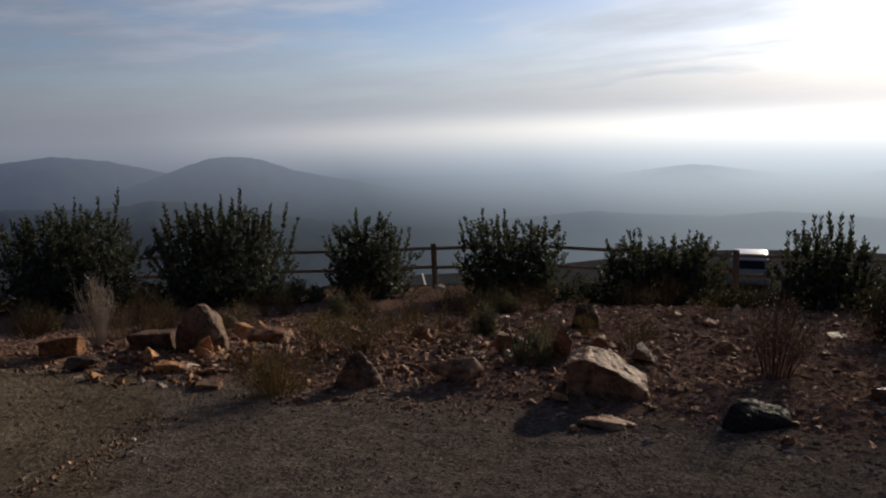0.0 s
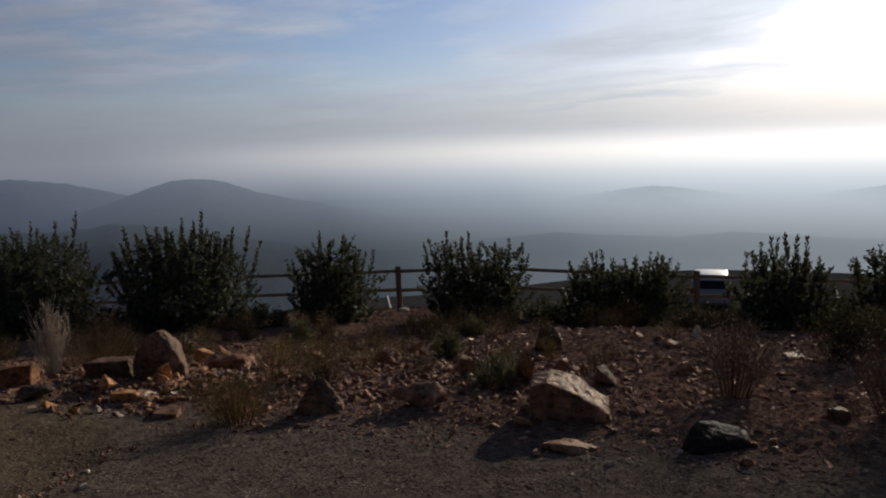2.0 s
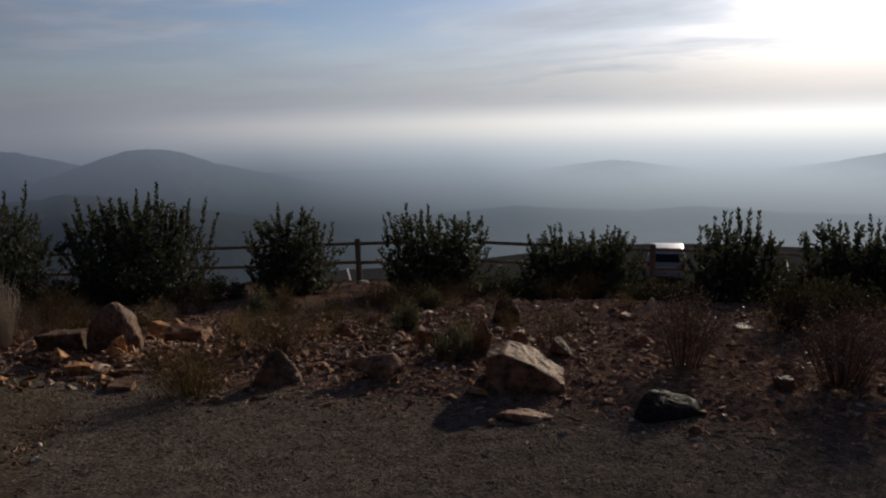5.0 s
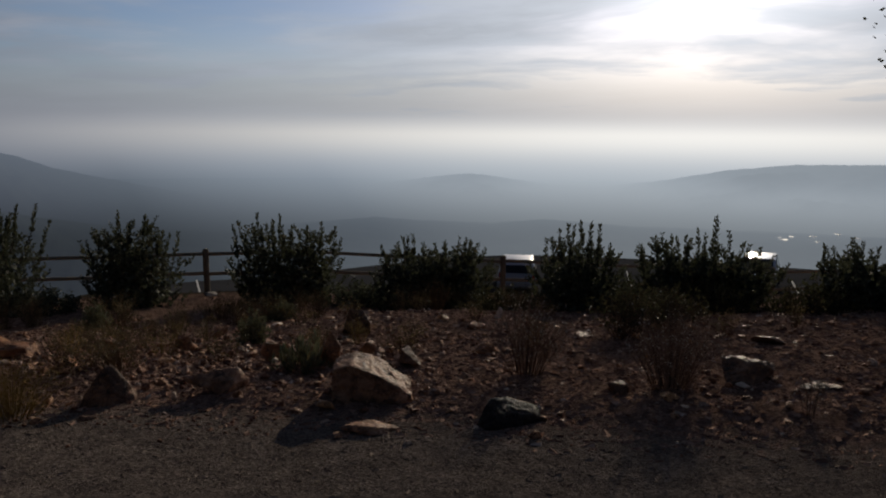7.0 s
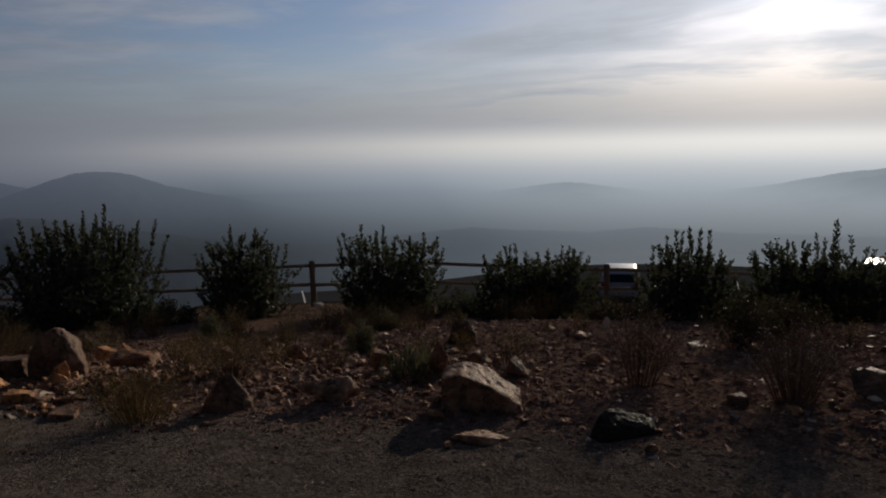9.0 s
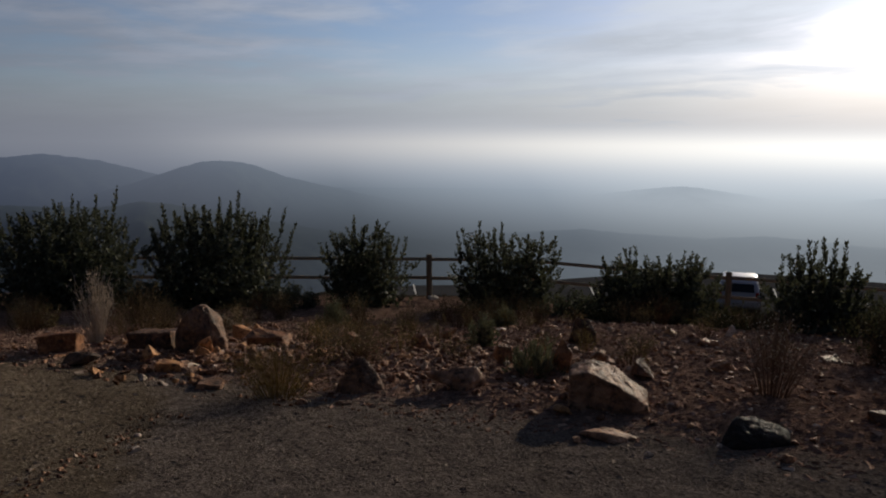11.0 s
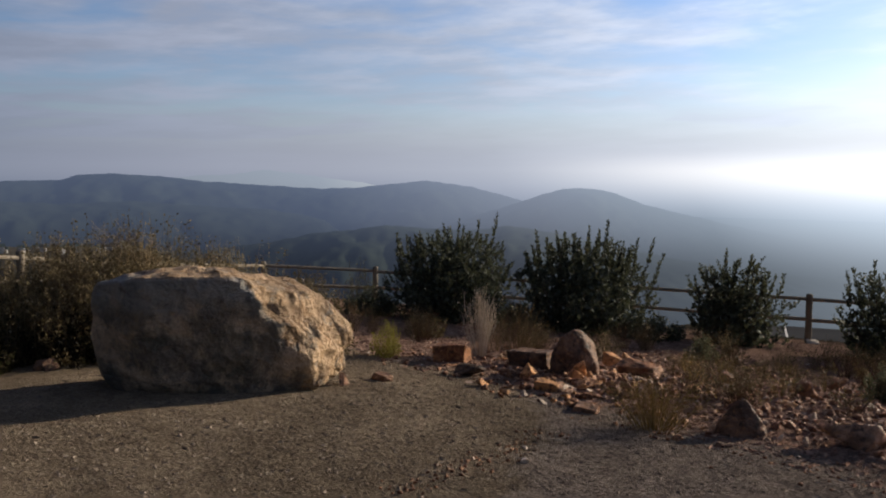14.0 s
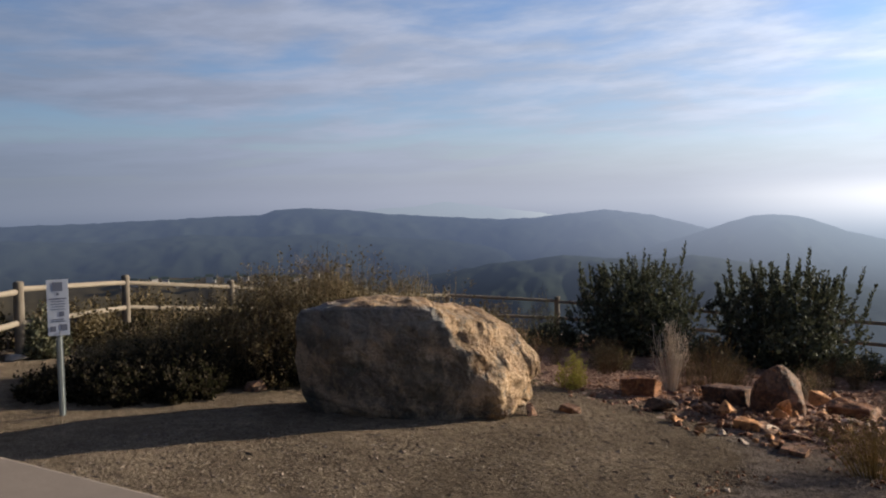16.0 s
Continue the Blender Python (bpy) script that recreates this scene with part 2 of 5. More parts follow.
def boulder_look(n):
    """Pale broken stone, with a stained face coloured darker for its shade and grey along its brow."""
    p = own(n)
    x, y, z = n.sep(p)
    big, mid, fine = n.noise(p, 2.0, 6, 0.6), n.noise(p, 9, 6, 0.65), n.noise(p, 60, 4, 0.7)
    fresh = n.mix(n.step(big, 0.36, 0.62), (0.165, 0.106, 0.060), (0.335, 0.230, 0.134))
    fresh = n.mix(n.math("MULTIPLY", n.step(mid, 0.52, 0.66), 0.5), fresh, (0.36, 0.22, 0.11))
    fresh = n.mix(n.math("MULTIPLY", n.step(n.noise(n.vec("ADD", p, (5, 1, 3)), 5.5, 7, 0.7), 0.52, 0.62), 0.7), fresh, (0.10, 0.095, 0.085))
    # colour of the face in shade, darkened for it; blotches and cracks are stone
    skin = n.mix(n.step(n.noise(n.vec("MULTIPLY", p, (1.0, 1.0, 0.7)), 2.6, 8, 0.7), 0.40, 0.60), (0.115, 0.100, 0.082), (0.36, 0.272, 0.190))
    skin = n.mix(n.math("MULTIPLY", n.step(n.noise(n.vec("ADD", p, (2, 7, 4)), 1.9, 5, 0.6), 0.50, 0.58), 0.6), skin, (0.060, 0.062, 0.052))
    skin = n.mix(n.math("MULTIPLY", n.step(n.math("ADD", z, n.math("MULTIPLY", n.math("SUBTRACT", big, 0.5), 0.7)), 0.76, 1.04), 0.75), skin, (0.165, 0.168, 0.165))
    skin = n.mix(n.math("MULTIPLY", n.step(mid, 0.55, 0.66), 0.5), skin, (0.035, 0.03, 0.026))
    ridge = n.math("ADD", x, n.math("ADD", n.math("MULTIPLY", z, 0.78), n.math("ADD", n.math("MULTIPLY", y, 1.6), n.math("MULTIPLY", n.math("SUBTRACT", mid, 0.5), 0.25))))
    # mask of the face turned from the sun, up to the sunlit end and top
    shaded = n.math("MULTIPLY", n.step(ridge, 1.26, 1.16), n.step(z, 1.21, 1.16))
    cracks = n.add("ShaderNodeTexVoronoi", {"Vector": n.vec("ADD", n.vec("MULTIPLY", p, (1.0, 1.0, 1.5)), n.vec("MULTIPLY", n.noise(p, 4, 5, 0.65, "Color"), (0.55, 0.55, 0.55))), "Scale": 1.5}, feature="DISTANCE_TO_EDGE").outputs[0]
    skin = n.mix(n.step(cracks, 0.02, 0.0, 0.0, 0.22), skin, (0.022, 0.018, 0.015))
    col = n.mix(shaded, fresh, skin)
    tone = n.math("ADD", n.math("MULTIPLY", fine, 0.7), 0.65)
    col = n.mix(1.0, col, n.join(tone, tone, tone), "MULTIPLY")
    facet = n.add("ShaderNodeTexVoronoi", {"Vector": n.vec("ADD", p, n.vec("MULTIPLY", n.noise(p, 7, 4, 0.6, "Color"), (0.2, 0.2, 0.2))), "Scale": 11.0}).outputs["Distance"]
    high = n.math("ADD", n.math("ADD", mid, n.math("ADD", n.math("MULTIPLY", big, 1.2), n.math("MULTIPLY", facet, 0.7))), n.math("ADD", n.math("MULTIPLY", fine, 0.45), n.math("MULTIPLY", n.step(cracks, 0.0, 0.10), 0.30)))
    return surface(n, col, 0.6, high, 0.038, **{"Specular IOR Level": 0.12})


def leaf_look(n, dark, light, dry=(0.12, 0.085, 0.045), dried=0.03, glow=(0.06, 0.065, 0.03)):
    r = by_piece(n)
    col = n.mix(r, dark, light)
    col = n.mix(n.step(n.math("FRACT", n.math("MULTIPLY", r, 17.3)), 1.0 - dried, 1.0 - dried + 0.02), col, dry)
    shine = n.add("ShaderNodeBsdfPrincipled", {"Base Color": col, "Roughness": 0.66, "Specular IOR Level": 0.06}).outputs[0]
    thin = n.add("ShaderNodeBsdfTranslucent", {"Color": n.mix(0.5, col, glow)}).outputs[0]
    return n.add("ShaderNodeMixShader", {0: 0.22, 1: shine, 2: thin}).outputs[0]


def twig_look(n, dark, light):
    return surface(n, n.mix(by_piece(n), dark, light), 0.9)


def wood_look(n, dark, light):
    p = own(n)
    lengthwise = n.noise(n.vec("MULTIPLY", p, (30, 30, 2.2)), 1.0, 6, 0.6)
    worn = n.noise(n.vec("ADD", place(n), (3, 1, 7)), 2.3, 4, 0.6)
    col = n.mix(lengthwise, dark, light)
    col = n.mix(n.math("MULTIPLY", n.step(worn, 0.5, 0.7), 0.5), col, (0.16, 0.145, 0.125))
    return surface(n, col, 0.8, lengthwise, 0.006)


def asphalt_look(n):
    p = place(n)
    col = n.mix(n.noise(p, 0.35, 5, 0.6), (0.024, 0.025, 0.028), (0.052, 0.053, 0.056))
    return surface(n, col, 0.85, n.noise(p, 40, 4), 0.01)


def plain_look(colour, rough=0.6, spread=0.25, scale=12.0, metal=0.0, bump=0.003, **more):
    def build(n):
        v = n.noise(own(n), scale, 5, 0.6)
        col = n.mix(v, tuple(c * (1 - spread) for c in colour), tuple(min(1, c * (1 + spread)) for c in colour))
        return surface(n, col, rough, v, bump, metal, **more)
    return build


M = {
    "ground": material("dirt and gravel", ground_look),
    # far hills and valley floor, each with its haze painted in as glow
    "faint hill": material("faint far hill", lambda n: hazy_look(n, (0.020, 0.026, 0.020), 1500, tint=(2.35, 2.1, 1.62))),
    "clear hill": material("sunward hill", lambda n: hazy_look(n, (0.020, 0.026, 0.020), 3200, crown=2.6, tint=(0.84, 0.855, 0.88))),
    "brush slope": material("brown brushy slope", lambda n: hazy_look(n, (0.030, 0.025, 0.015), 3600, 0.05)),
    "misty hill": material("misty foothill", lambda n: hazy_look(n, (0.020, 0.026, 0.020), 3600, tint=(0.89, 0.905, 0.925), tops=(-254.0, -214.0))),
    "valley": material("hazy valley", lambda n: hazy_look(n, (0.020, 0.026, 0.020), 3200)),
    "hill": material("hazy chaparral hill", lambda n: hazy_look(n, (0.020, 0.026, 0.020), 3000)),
    "boulder": material("tan boulder stone", boulder_look),
    "rock": material("rusty field stone", lambda n: rock_look(n, (0.31, 0.152, 0.08), (0.14, 0.068, 0.04), 0.5, 2.5)),
    "brown rock": material("dark brown field stone", lambda n: rock_look(n, (0.195, 0.118, 0.080), (0.085, 0.053, 0.039), 0.42, 2.0)),
    "tawny rock": material("tawny broken stone", lambda n: rock_look(n, (0.37, 0.218, 0.142), (0.16, 0.094, 0.062), 0.35, 2.5)),
    "orange rock": material("orange broken stone", lambda n: rock_look(n, (0.56, 0.29, 0.13), (0.32, 0.165, 0.08), 0.5, 3.0)),
    # deep shade on one stone, put into its colour
    "shade rock": material("stone darkened for shade", lambda n: rock_look(n, (0.034, 0.030, 0.028), (0.018, 0.016, 0.015), 0.05, 2.0, (0.02, 0.018, 0.016))),
    "dark rock": material("dark stained stone", lambda n: rock_look(n, (0.115, 0.08, 0.06), (0.05, 0.036, 0.028), 0.2, 2.5)),
    "pale rock": material("pale quartz stone", lambda n: rock_look(n, (0.68, 0.57, 0.46), (0.50, 0.39, 0.30), 0.2, 4.0, (0.25, 0.2, 0.16))),
    "chip": material("stone chips", lambda n: surface(n, n.ramp(by_piece(n), (0.0, (0.11, 0.063, 0.046)), (0.7, (0.24, 0.15, 0.11)), (0.96, (0.33, 0.23, 0.17)), (1.0, (0.46, 0.38, 0.31))), 0.9)),
    "rubble": material("broken rubble", lambda n: surface(n, n.mix(n.step(n.noise(place(n), 30, 5, 0.65), 0.35, 0.65), (0.09, 0.05, 0.034), n.ramp(by_piece(n), (0.0, (0.18, 0.088, 0.055)), (0.6, (0.38, 0.205, 0.12)), (0.85, (0.52, 0.32, 0.195)), (1.0, (0.6, 0.5, 0.4)))), 0.6, n.noise(place(n), 55, 5, 0.7), 0.012, **{"Specular IOR Level": 0.03})),
    "grit": material("path gravel", lambda n: surface(n, n.ramp(by_piece(n), (0.0, (0.085, 0.068, 0.054)), (0.6, (0.18, 0.144, 0.113)), (0.98, (0.24, 0.195, 0.155)), (1.0, (0.29, 0.24, 0.195))), 0.9)),
    "leaf": material("dark leathery leaves", lambda n: leaf_look(n, (0.020, 0.024, 0.018), (0.094, 0.103, 0.073), (0.14, 0.11, 0.065), 0.02)),
    "sage": material("grey green leaves", lambda n: leaf_look(n, (0.068, 0.072, 0.046), (0.175, 0.170, 0.105))),
    "lime": material("yellow green leaves", lambda n: leaf_look(n, (0.15, 0.14, 0.03), (0.38, 0.33, 0.08), glow=(0.30, 0.28, 0.05))),
    "thicket": material("olive brown thicket leaves", lambda n: leaf_look(n, (0.026, 0.022, 0.014), (0.165, 0.132, 0.073), (0.46, 0.39, 0.28), 0.022, (0.18, 0.13, 0.05))),
    "stalk": material("tan dry stalks", lambda n: twig_look(n, (0.07, 0.052, 0.030), (0.25, 0.186, 0.105))),
    # dark brush leaves; under the thicket their darkness also paints in its shade
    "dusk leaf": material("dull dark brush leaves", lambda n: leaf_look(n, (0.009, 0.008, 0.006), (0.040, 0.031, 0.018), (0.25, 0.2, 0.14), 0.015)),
    "straw": material("bleached dry stems", lambda n: twig_look(n, (0.30, 0.25, 0.19), (0.58, 0.51, 0.42))),
    "twig": material("brown twigs", lambda n: twig_look(n, (0.05, 0.032, 0.02), (0.14, 0.09, 0.055))),
    "ochre": material("ochre dry stems", lambda n: twig_look(n, (0.11, 0.075, 0.028), (0.34, 0.235, 0.09))),
    "russet": material("reddish brown dry stems", lambda n: twig_look(n, (0.072, 0.048, 0.036), (0.21, 0.146, 0.108))),
    "bark": material("grey brown bark", lambda n: twig_look(n, (0.04, 0.032, 0.025), (0.09, 0.072, 0.055))),
    "wood": material("weathered lodgepole", lambda n: wood_look(n, (0.098, 0.085, 0.069), (0.27, 0.232, 0.180))),
    "post wood": material("dark weathered post", lambda n: wood_look(n, (0.070, 0.061, 0.051), (0.195, 0.166, 0.130))),
    "concrete": material("concrete footing", plain_look((0.28, 0.255, 0.225), 0.9, 0.2, 9)),
    "slab": material("beige cast concrete", plain_look((0.175, 0.148, 0.128), 0.75, 0.12, 5)),
    "asphalt": material("worn asphalt", asphalt_look),
    "line": material("white road paint", plain_look((0.5, 0.5, 0.48), 0.8, 0.25, 3)),
    "steel": material("galvanised steel", plain_look((0.24, 0.26, 0.25), 0.55, 0.2, 20, 0.5)),
    "plate": material("white sign enamel", plain_look((0.38, 0.405, 0.46), 0.4, 0.06, 6)),
    "ink": material("blue black ink", plain_look((0.10, 0.11, 0.15), 0.5, 0.1, 6)),
    "pewter paint": material("dull grey car paint", plain_look((0.36, 0.36, 0.39), 0.35, 0.02, 2, 0.2, 0.0)),
    "grey paint": material("silver grey car paint", plain_look((0.32, 0.33, 0.35), 0.22, 0.02, 2, 0.6, 0.0)),
    "glass": material("dark car glass", plain_look((0.015, 0.017, 0.02), 0.06, 0.02, 2, 0.0, 0.0)),
    "rubber": material("black rubber", plain_look((0.02, 0.02, 0.02), 0.8, 0.1, 9)),
    "lamp": material("clear lamp lens", plain_look((0.7, 0.7, 0.7), 0.1, 0.02, 2, 0.0, 0.0)),
    "red lamp": material("red lamp lens", plain_look((0.35, 0.02, 0.015), 0.15, 0.05, 2, 0.0, 0.0)),
    # walls that emit the same painted haze as the hills
    "pale wall": material("hazy pale far walls", lambda n: hazy_look(n, (0.19, 0.18, 0.165), 4600)),
}

# ---- helpers for meshes ----
def mesh(name, verts, faces, mat, smooth=False):
    me = bpy.data.meshes.new(name)
    me.from_pydata([tuple(v) for v in verts], [], faces)
    for m in mat if isinstance(mat, (list, tuple)) else [mat]:
        me.materials.append(M[m])
    if smooth:
        me.polygons.foreach_set("use_smooth", [True] * len(me.polygons))
    me.update()
    return me


def from_bm(name, bm, mat, smooth=False):
    me = bpy.data.meshes.new(name)
    bm.to_mesh(me)
    bm.free()
    me.materials.append(M[mat])
    if smooth:
        me.polygons.foreach_set("use_smooth", [True] * len(me.polygons))
    return me


def part(name, me, parent, m=None, label=""):
    ob = new(name, me)
    ob.parent = parent
    if m is not None:
        ob.matrix_basis = m
    return tagged(ob, label)


def empty(name, m, label, category, group="", kind=""):
    ob = new(name)
    ob.empty_display_size = 0.1
    ob.matrix_basis = m
    return tagged(ob, label, category, group, kind)


def smooth_step(a, b, v):
    s = min(1.0, max(0.0, (v - a) / (b - a)))
    return s * s * (3 - 2 * s)


# ---- ground ----
LOT = -5.8


def lot_edge(x, y):
    """How far off the car park ends and the mountainside falls away."""
    a = math.degrees(math.atan2(x, y))
    return 33.5 + 7.5 * smooth_step(-26, 0, a) + 8.0 * smooth_step(0, 30, a)


def ground_z(x, y, rough=True):
    """Height of the land: a terrace that falls gently to the fence, a bank, a car park, and the valley."""
    z = -0.60 - 0.1104 * 0.8 * math.log1p(math.exp(min(60.0, (y - 5.5) / 0.8))) - 0.2 * smooth_step(8, 14, y)
    z -= 0.07 * min(12.0, max(0.0, x - 2)) * smooth_step(12, 17, y)
    z += 0.22 * math.exp(-((x - 3.0) / 2.2) ** 2 - ((y - 11.6) / 1.6) ** 2)
    z += 0.07 * smooth_step(6.3, 7.4, y + 0.5 * x) * smooth_step(12, 9, y)
    if y > 20:
        z += (LOT - z) * smooth_step(20.3, 29, y)
    if x < -14:
        z -= 14 * smooth_step(-14.6, -50, x)
    r = math.hypot(x, y)
    if r > 30:
        z = max(-250.0, z - 0.30 * max(0.0, r - lot_edge(x, y)))
    if rough and y < 20.5 and r < 40:
        bed = smooth_step(6.2, 7.2, y + 0.5 * x)
        p = Vector((x, y, 0))
        z += (0.012 + 0.03 * bed) * noise.fractal(p * 1.7, 0.9, 2.1, 3) + (0.006 + 0.012 * bed) * noise.noise(p * 9.0)
    return z


def build_ground():
    rings = [0.0]
    r = 0.35
    while r < 4600:
        rings.append(r)
        r *= 1.021 if 2.0 < r < 26 else 1.06
    angles = [radians(a) for a in np.arange(-62, 84, 0.42)] + [radians(a) for a in range(86, 298, 6)]
    count = len(angles)
    verts, faces, slots = [(0, 0, ground_z(0, 0))], [], []
    for r in rings[1:]:
        for a in angles:
            x, y = -r * math.sin(a), r * math.cos(a)
            verts.append((x, y, ground_z(x, y)))
    for k in range(len(rings) - 1):
        for j in range(count):
            i = (j + 1) % count
            if k == 0:
                faces.append((0, 1 + i, 1 + j))
            else:
                a, b = 1 + (k - 1) * count, 1 + k * count
                faces.append((a + j, a + i, b + i, b + j))
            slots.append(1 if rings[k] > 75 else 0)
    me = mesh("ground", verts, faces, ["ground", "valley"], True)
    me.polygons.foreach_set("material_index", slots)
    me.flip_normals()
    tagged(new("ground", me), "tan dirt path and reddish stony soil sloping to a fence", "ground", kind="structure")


build_ground()


def build_lot():
    """The car park's asphalt with its painted stall lines."""
    nx, ny = 40, 14
    verts, faces = [], []
    for j in range(ny + 1):
        for i in range(nx + 1):
            x = -3 + 43 * i / nx
            near = max(9.0, 30.5 - 0.0044 * max(0.0, x - 8) ** 2)
            far = math.sqrt(max(1.0, (lot_edge(x, 34) - 0.6) ** 2 - x * x))
            y = near + max(0.5, far - near) * j / ny
            verts.append((x, y, LOT + 0.03))
    for j in range(ny):
        for i in range(nx):
            a = j * (nx + 1) + i
            faces.append((a, a + 1, a + nx + 2, a + nx + 1))
    lot = tagged(new("car_park", mesh("car_park", verts, faces, "asphalt")), "worn grey asphalt car park below the fence", "car park", kind="structure")
    for x, y, turn in ((-0.8, 36.0, 4), (3.4, 36.4, -2), (7.6, 36.5, -6), (11.4, 36.2, -12), (15.8, 35.6, -20),
                       (19.2, 34.1, -26), (22.3, 32.2, -30), (25.6, 30.0, -34)):
        line = part("stall_line", box("stall_line", 0.08, 4.7, 0.004, "line", 0.0), lot, pose(x, y, 0, 0, 0, turn) @ pose(0, 2.3, LOT + 0.037))
        tagged(line, "white painted stall line")


def box(name, w, d, h, mat, bevel=0.01):
    bm = bmesh.new()
    bmesh.ops.create_cube(bm, size=1.0, matrix=Matrix.Diagonal((w, d, h, 1)))
    if bevel:
        bmesh.ops.bevel(bm, geom=bm.edges[:], offset=bevel, segments=2, profile=0.6, affect="EDGES")
    return from_bm(name, bm, mat)


build_lot()


# ---- far hills ----
def build_ridge(label, radius, heights, depth, seed, floor=-260, look_of="hill", spurs=0.22):
    """A range of hills: its crest follows (direction, elevation) pairs as seen from the terrace; spurs run down towards it."""
    az = [a for a, _ in heights]
    el = [e for _, e in heights]
    steps = np.arange(az[0], az[-1], 0.25)
    verts, faces, rows = [], [], 64
    for k in range(rows + 1):
        f = k / rows                                    # 0 at the foot before, 0.75 at the crest, 1 behind
        for a in steps:
            e = np.interp(a, az, el)
            crest = 1.54 + radius * math.tan(radians(float(e)))
            edge = min(1.0, (a - az[0]) / 3, (az[-1] - a) / 3)
            crest = floor + (crest - floor) * max(0.0, edge)
            r = radius - depth * (0.75 - f) / 0.75 if f < 0.75 else radius + depth * (f - 0.75)
            p = Vector((a * 0.28, f * 5.0, seed))
            spur = noise.fractal(p, 0.9, 2.0, 4)
            rise = smooth_step(0, 1, f / 0.75) if f <= 0.75 else 1 - 1.4 * (f - 0.75)
            fade = math.sin(math.pi * min(1, f / 0.75))
            z = floor + (crest - floor) * max(0.0, rise + spurs * spur * fade)
            z += radius * 0.0010 * noise.fractal(Vector((a * 1.1, f * 20, seed)), 0.7, 2.0, 4)
            verts.append((-r * math.sin(radians(a)), r * math.cos(radians(a)), z))
    m = len(steps)
    for k in range(rows):
        for j in range(m - 1):
            faces.append((k * m + j + 1, k * m + j, (k + 1) * m + j, (k + 1) * m + j + 1))
    tagged(new("backdrop", mesh("far_hills", verts, faces, look_of, True)), label, "hills", kind="structure")


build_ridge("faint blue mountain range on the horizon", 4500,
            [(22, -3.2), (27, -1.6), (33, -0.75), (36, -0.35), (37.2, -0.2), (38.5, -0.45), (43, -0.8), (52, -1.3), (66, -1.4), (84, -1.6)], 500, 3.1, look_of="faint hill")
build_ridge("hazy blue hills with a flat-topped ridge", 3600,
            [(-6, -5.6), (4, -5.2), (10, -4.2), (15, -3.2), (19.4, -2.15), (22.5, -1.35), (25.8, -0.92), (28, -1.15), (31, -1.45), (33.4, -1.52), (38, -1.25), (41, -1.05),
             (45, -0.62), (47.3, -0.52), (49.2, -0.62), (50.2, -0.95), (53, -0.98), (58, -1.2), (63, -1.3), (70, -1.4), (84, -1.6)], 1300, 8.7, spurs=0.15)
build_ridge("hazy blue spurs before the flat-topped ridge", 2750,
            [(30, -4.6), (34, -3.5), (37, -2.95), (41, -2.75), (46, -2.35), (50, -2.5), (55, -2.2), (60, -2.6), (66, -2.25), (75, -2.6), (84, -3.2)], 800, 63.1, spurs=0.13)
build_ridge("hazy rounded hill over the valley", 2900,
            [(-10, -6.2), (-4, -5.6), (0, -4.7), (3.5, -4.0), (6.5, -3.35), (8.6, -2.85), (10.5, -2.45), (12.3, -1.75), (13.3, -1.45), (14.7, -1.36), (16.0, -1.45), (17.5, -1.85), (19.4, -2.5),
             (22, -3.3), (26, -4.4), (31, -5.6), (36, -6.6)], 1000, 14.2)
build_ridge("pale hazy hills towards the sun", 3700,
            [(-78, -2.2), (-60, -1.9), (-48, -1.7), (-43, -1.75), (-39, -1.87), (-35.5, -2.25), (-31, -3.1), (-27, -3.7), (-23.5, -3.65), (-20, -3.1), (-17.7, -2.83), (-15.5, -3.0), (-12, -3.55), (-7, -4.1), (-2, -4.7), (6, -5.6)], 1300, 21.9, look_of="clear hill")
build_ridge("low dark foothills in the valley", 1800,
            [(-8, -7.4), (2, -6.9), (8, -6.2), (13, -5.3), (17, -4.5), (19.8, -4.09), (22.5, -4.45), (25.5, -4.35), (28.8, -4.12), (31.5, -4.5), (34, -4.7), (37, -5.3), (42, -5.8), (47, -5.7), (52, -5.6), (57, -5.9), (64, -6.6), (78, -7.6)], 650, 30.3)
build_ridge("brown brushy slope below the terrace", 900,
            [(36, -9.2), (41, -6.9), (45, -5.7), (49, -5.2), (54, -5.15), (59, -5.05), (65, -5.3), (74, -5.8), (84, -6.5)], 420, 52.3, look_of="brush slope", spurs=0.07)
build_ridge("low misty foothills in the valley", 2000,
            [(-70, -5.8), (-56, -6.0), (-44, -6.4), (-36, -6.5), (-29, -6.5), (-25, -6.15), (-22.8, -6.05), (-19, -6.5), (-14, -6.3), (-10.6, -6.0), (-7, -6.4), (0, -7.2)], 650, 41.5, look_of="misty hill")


# ---- fence ----
def round_bar(name, radius, length, mat, sides=12, seed=0, dome=False):
    """A turned pole along z from 0, with uneven girth and eased ends."""
    rng = random.Random(seed)
    verts, faces = [], []
    cuts = [0, 0.012, 0.2, 0.45, 0.7, 0.9, 1 - 0.02 / length, 1.0]
    for k, f in enumerate(cuts):
        girth = radius * (1 + rng.uniform(-0.05, 0.05)) * (0.80 if k == 0 else 0.78 if k == len(cuts) - 1 else 1)
        dx, dy = rng.uniform(-0.06, 0.06) * radius, rng.uniform(-0.06, 0.06) * radius
        for j in range(sides):
            a = 2 * math.pi * j / sides
            verts.append((dx + girth * math.cos(a), dy + girth * math.sin(a), f * length))
    for k in range(len(cuts) - 1):
        for j in range(sides):
            i = (j + 1) % sides
            faces.append((k * sides + j, k * sides + i, (k + 1) * sides + i, (k + 1) * sides + j))
    faces.append(tuple(range(sides))[::-1])
    faces.append(tuple(range((len(cuts) - 1) * sides, len(cuts) * sides)))
    me = mesh(name, verts, faces, mat, True)
    return me


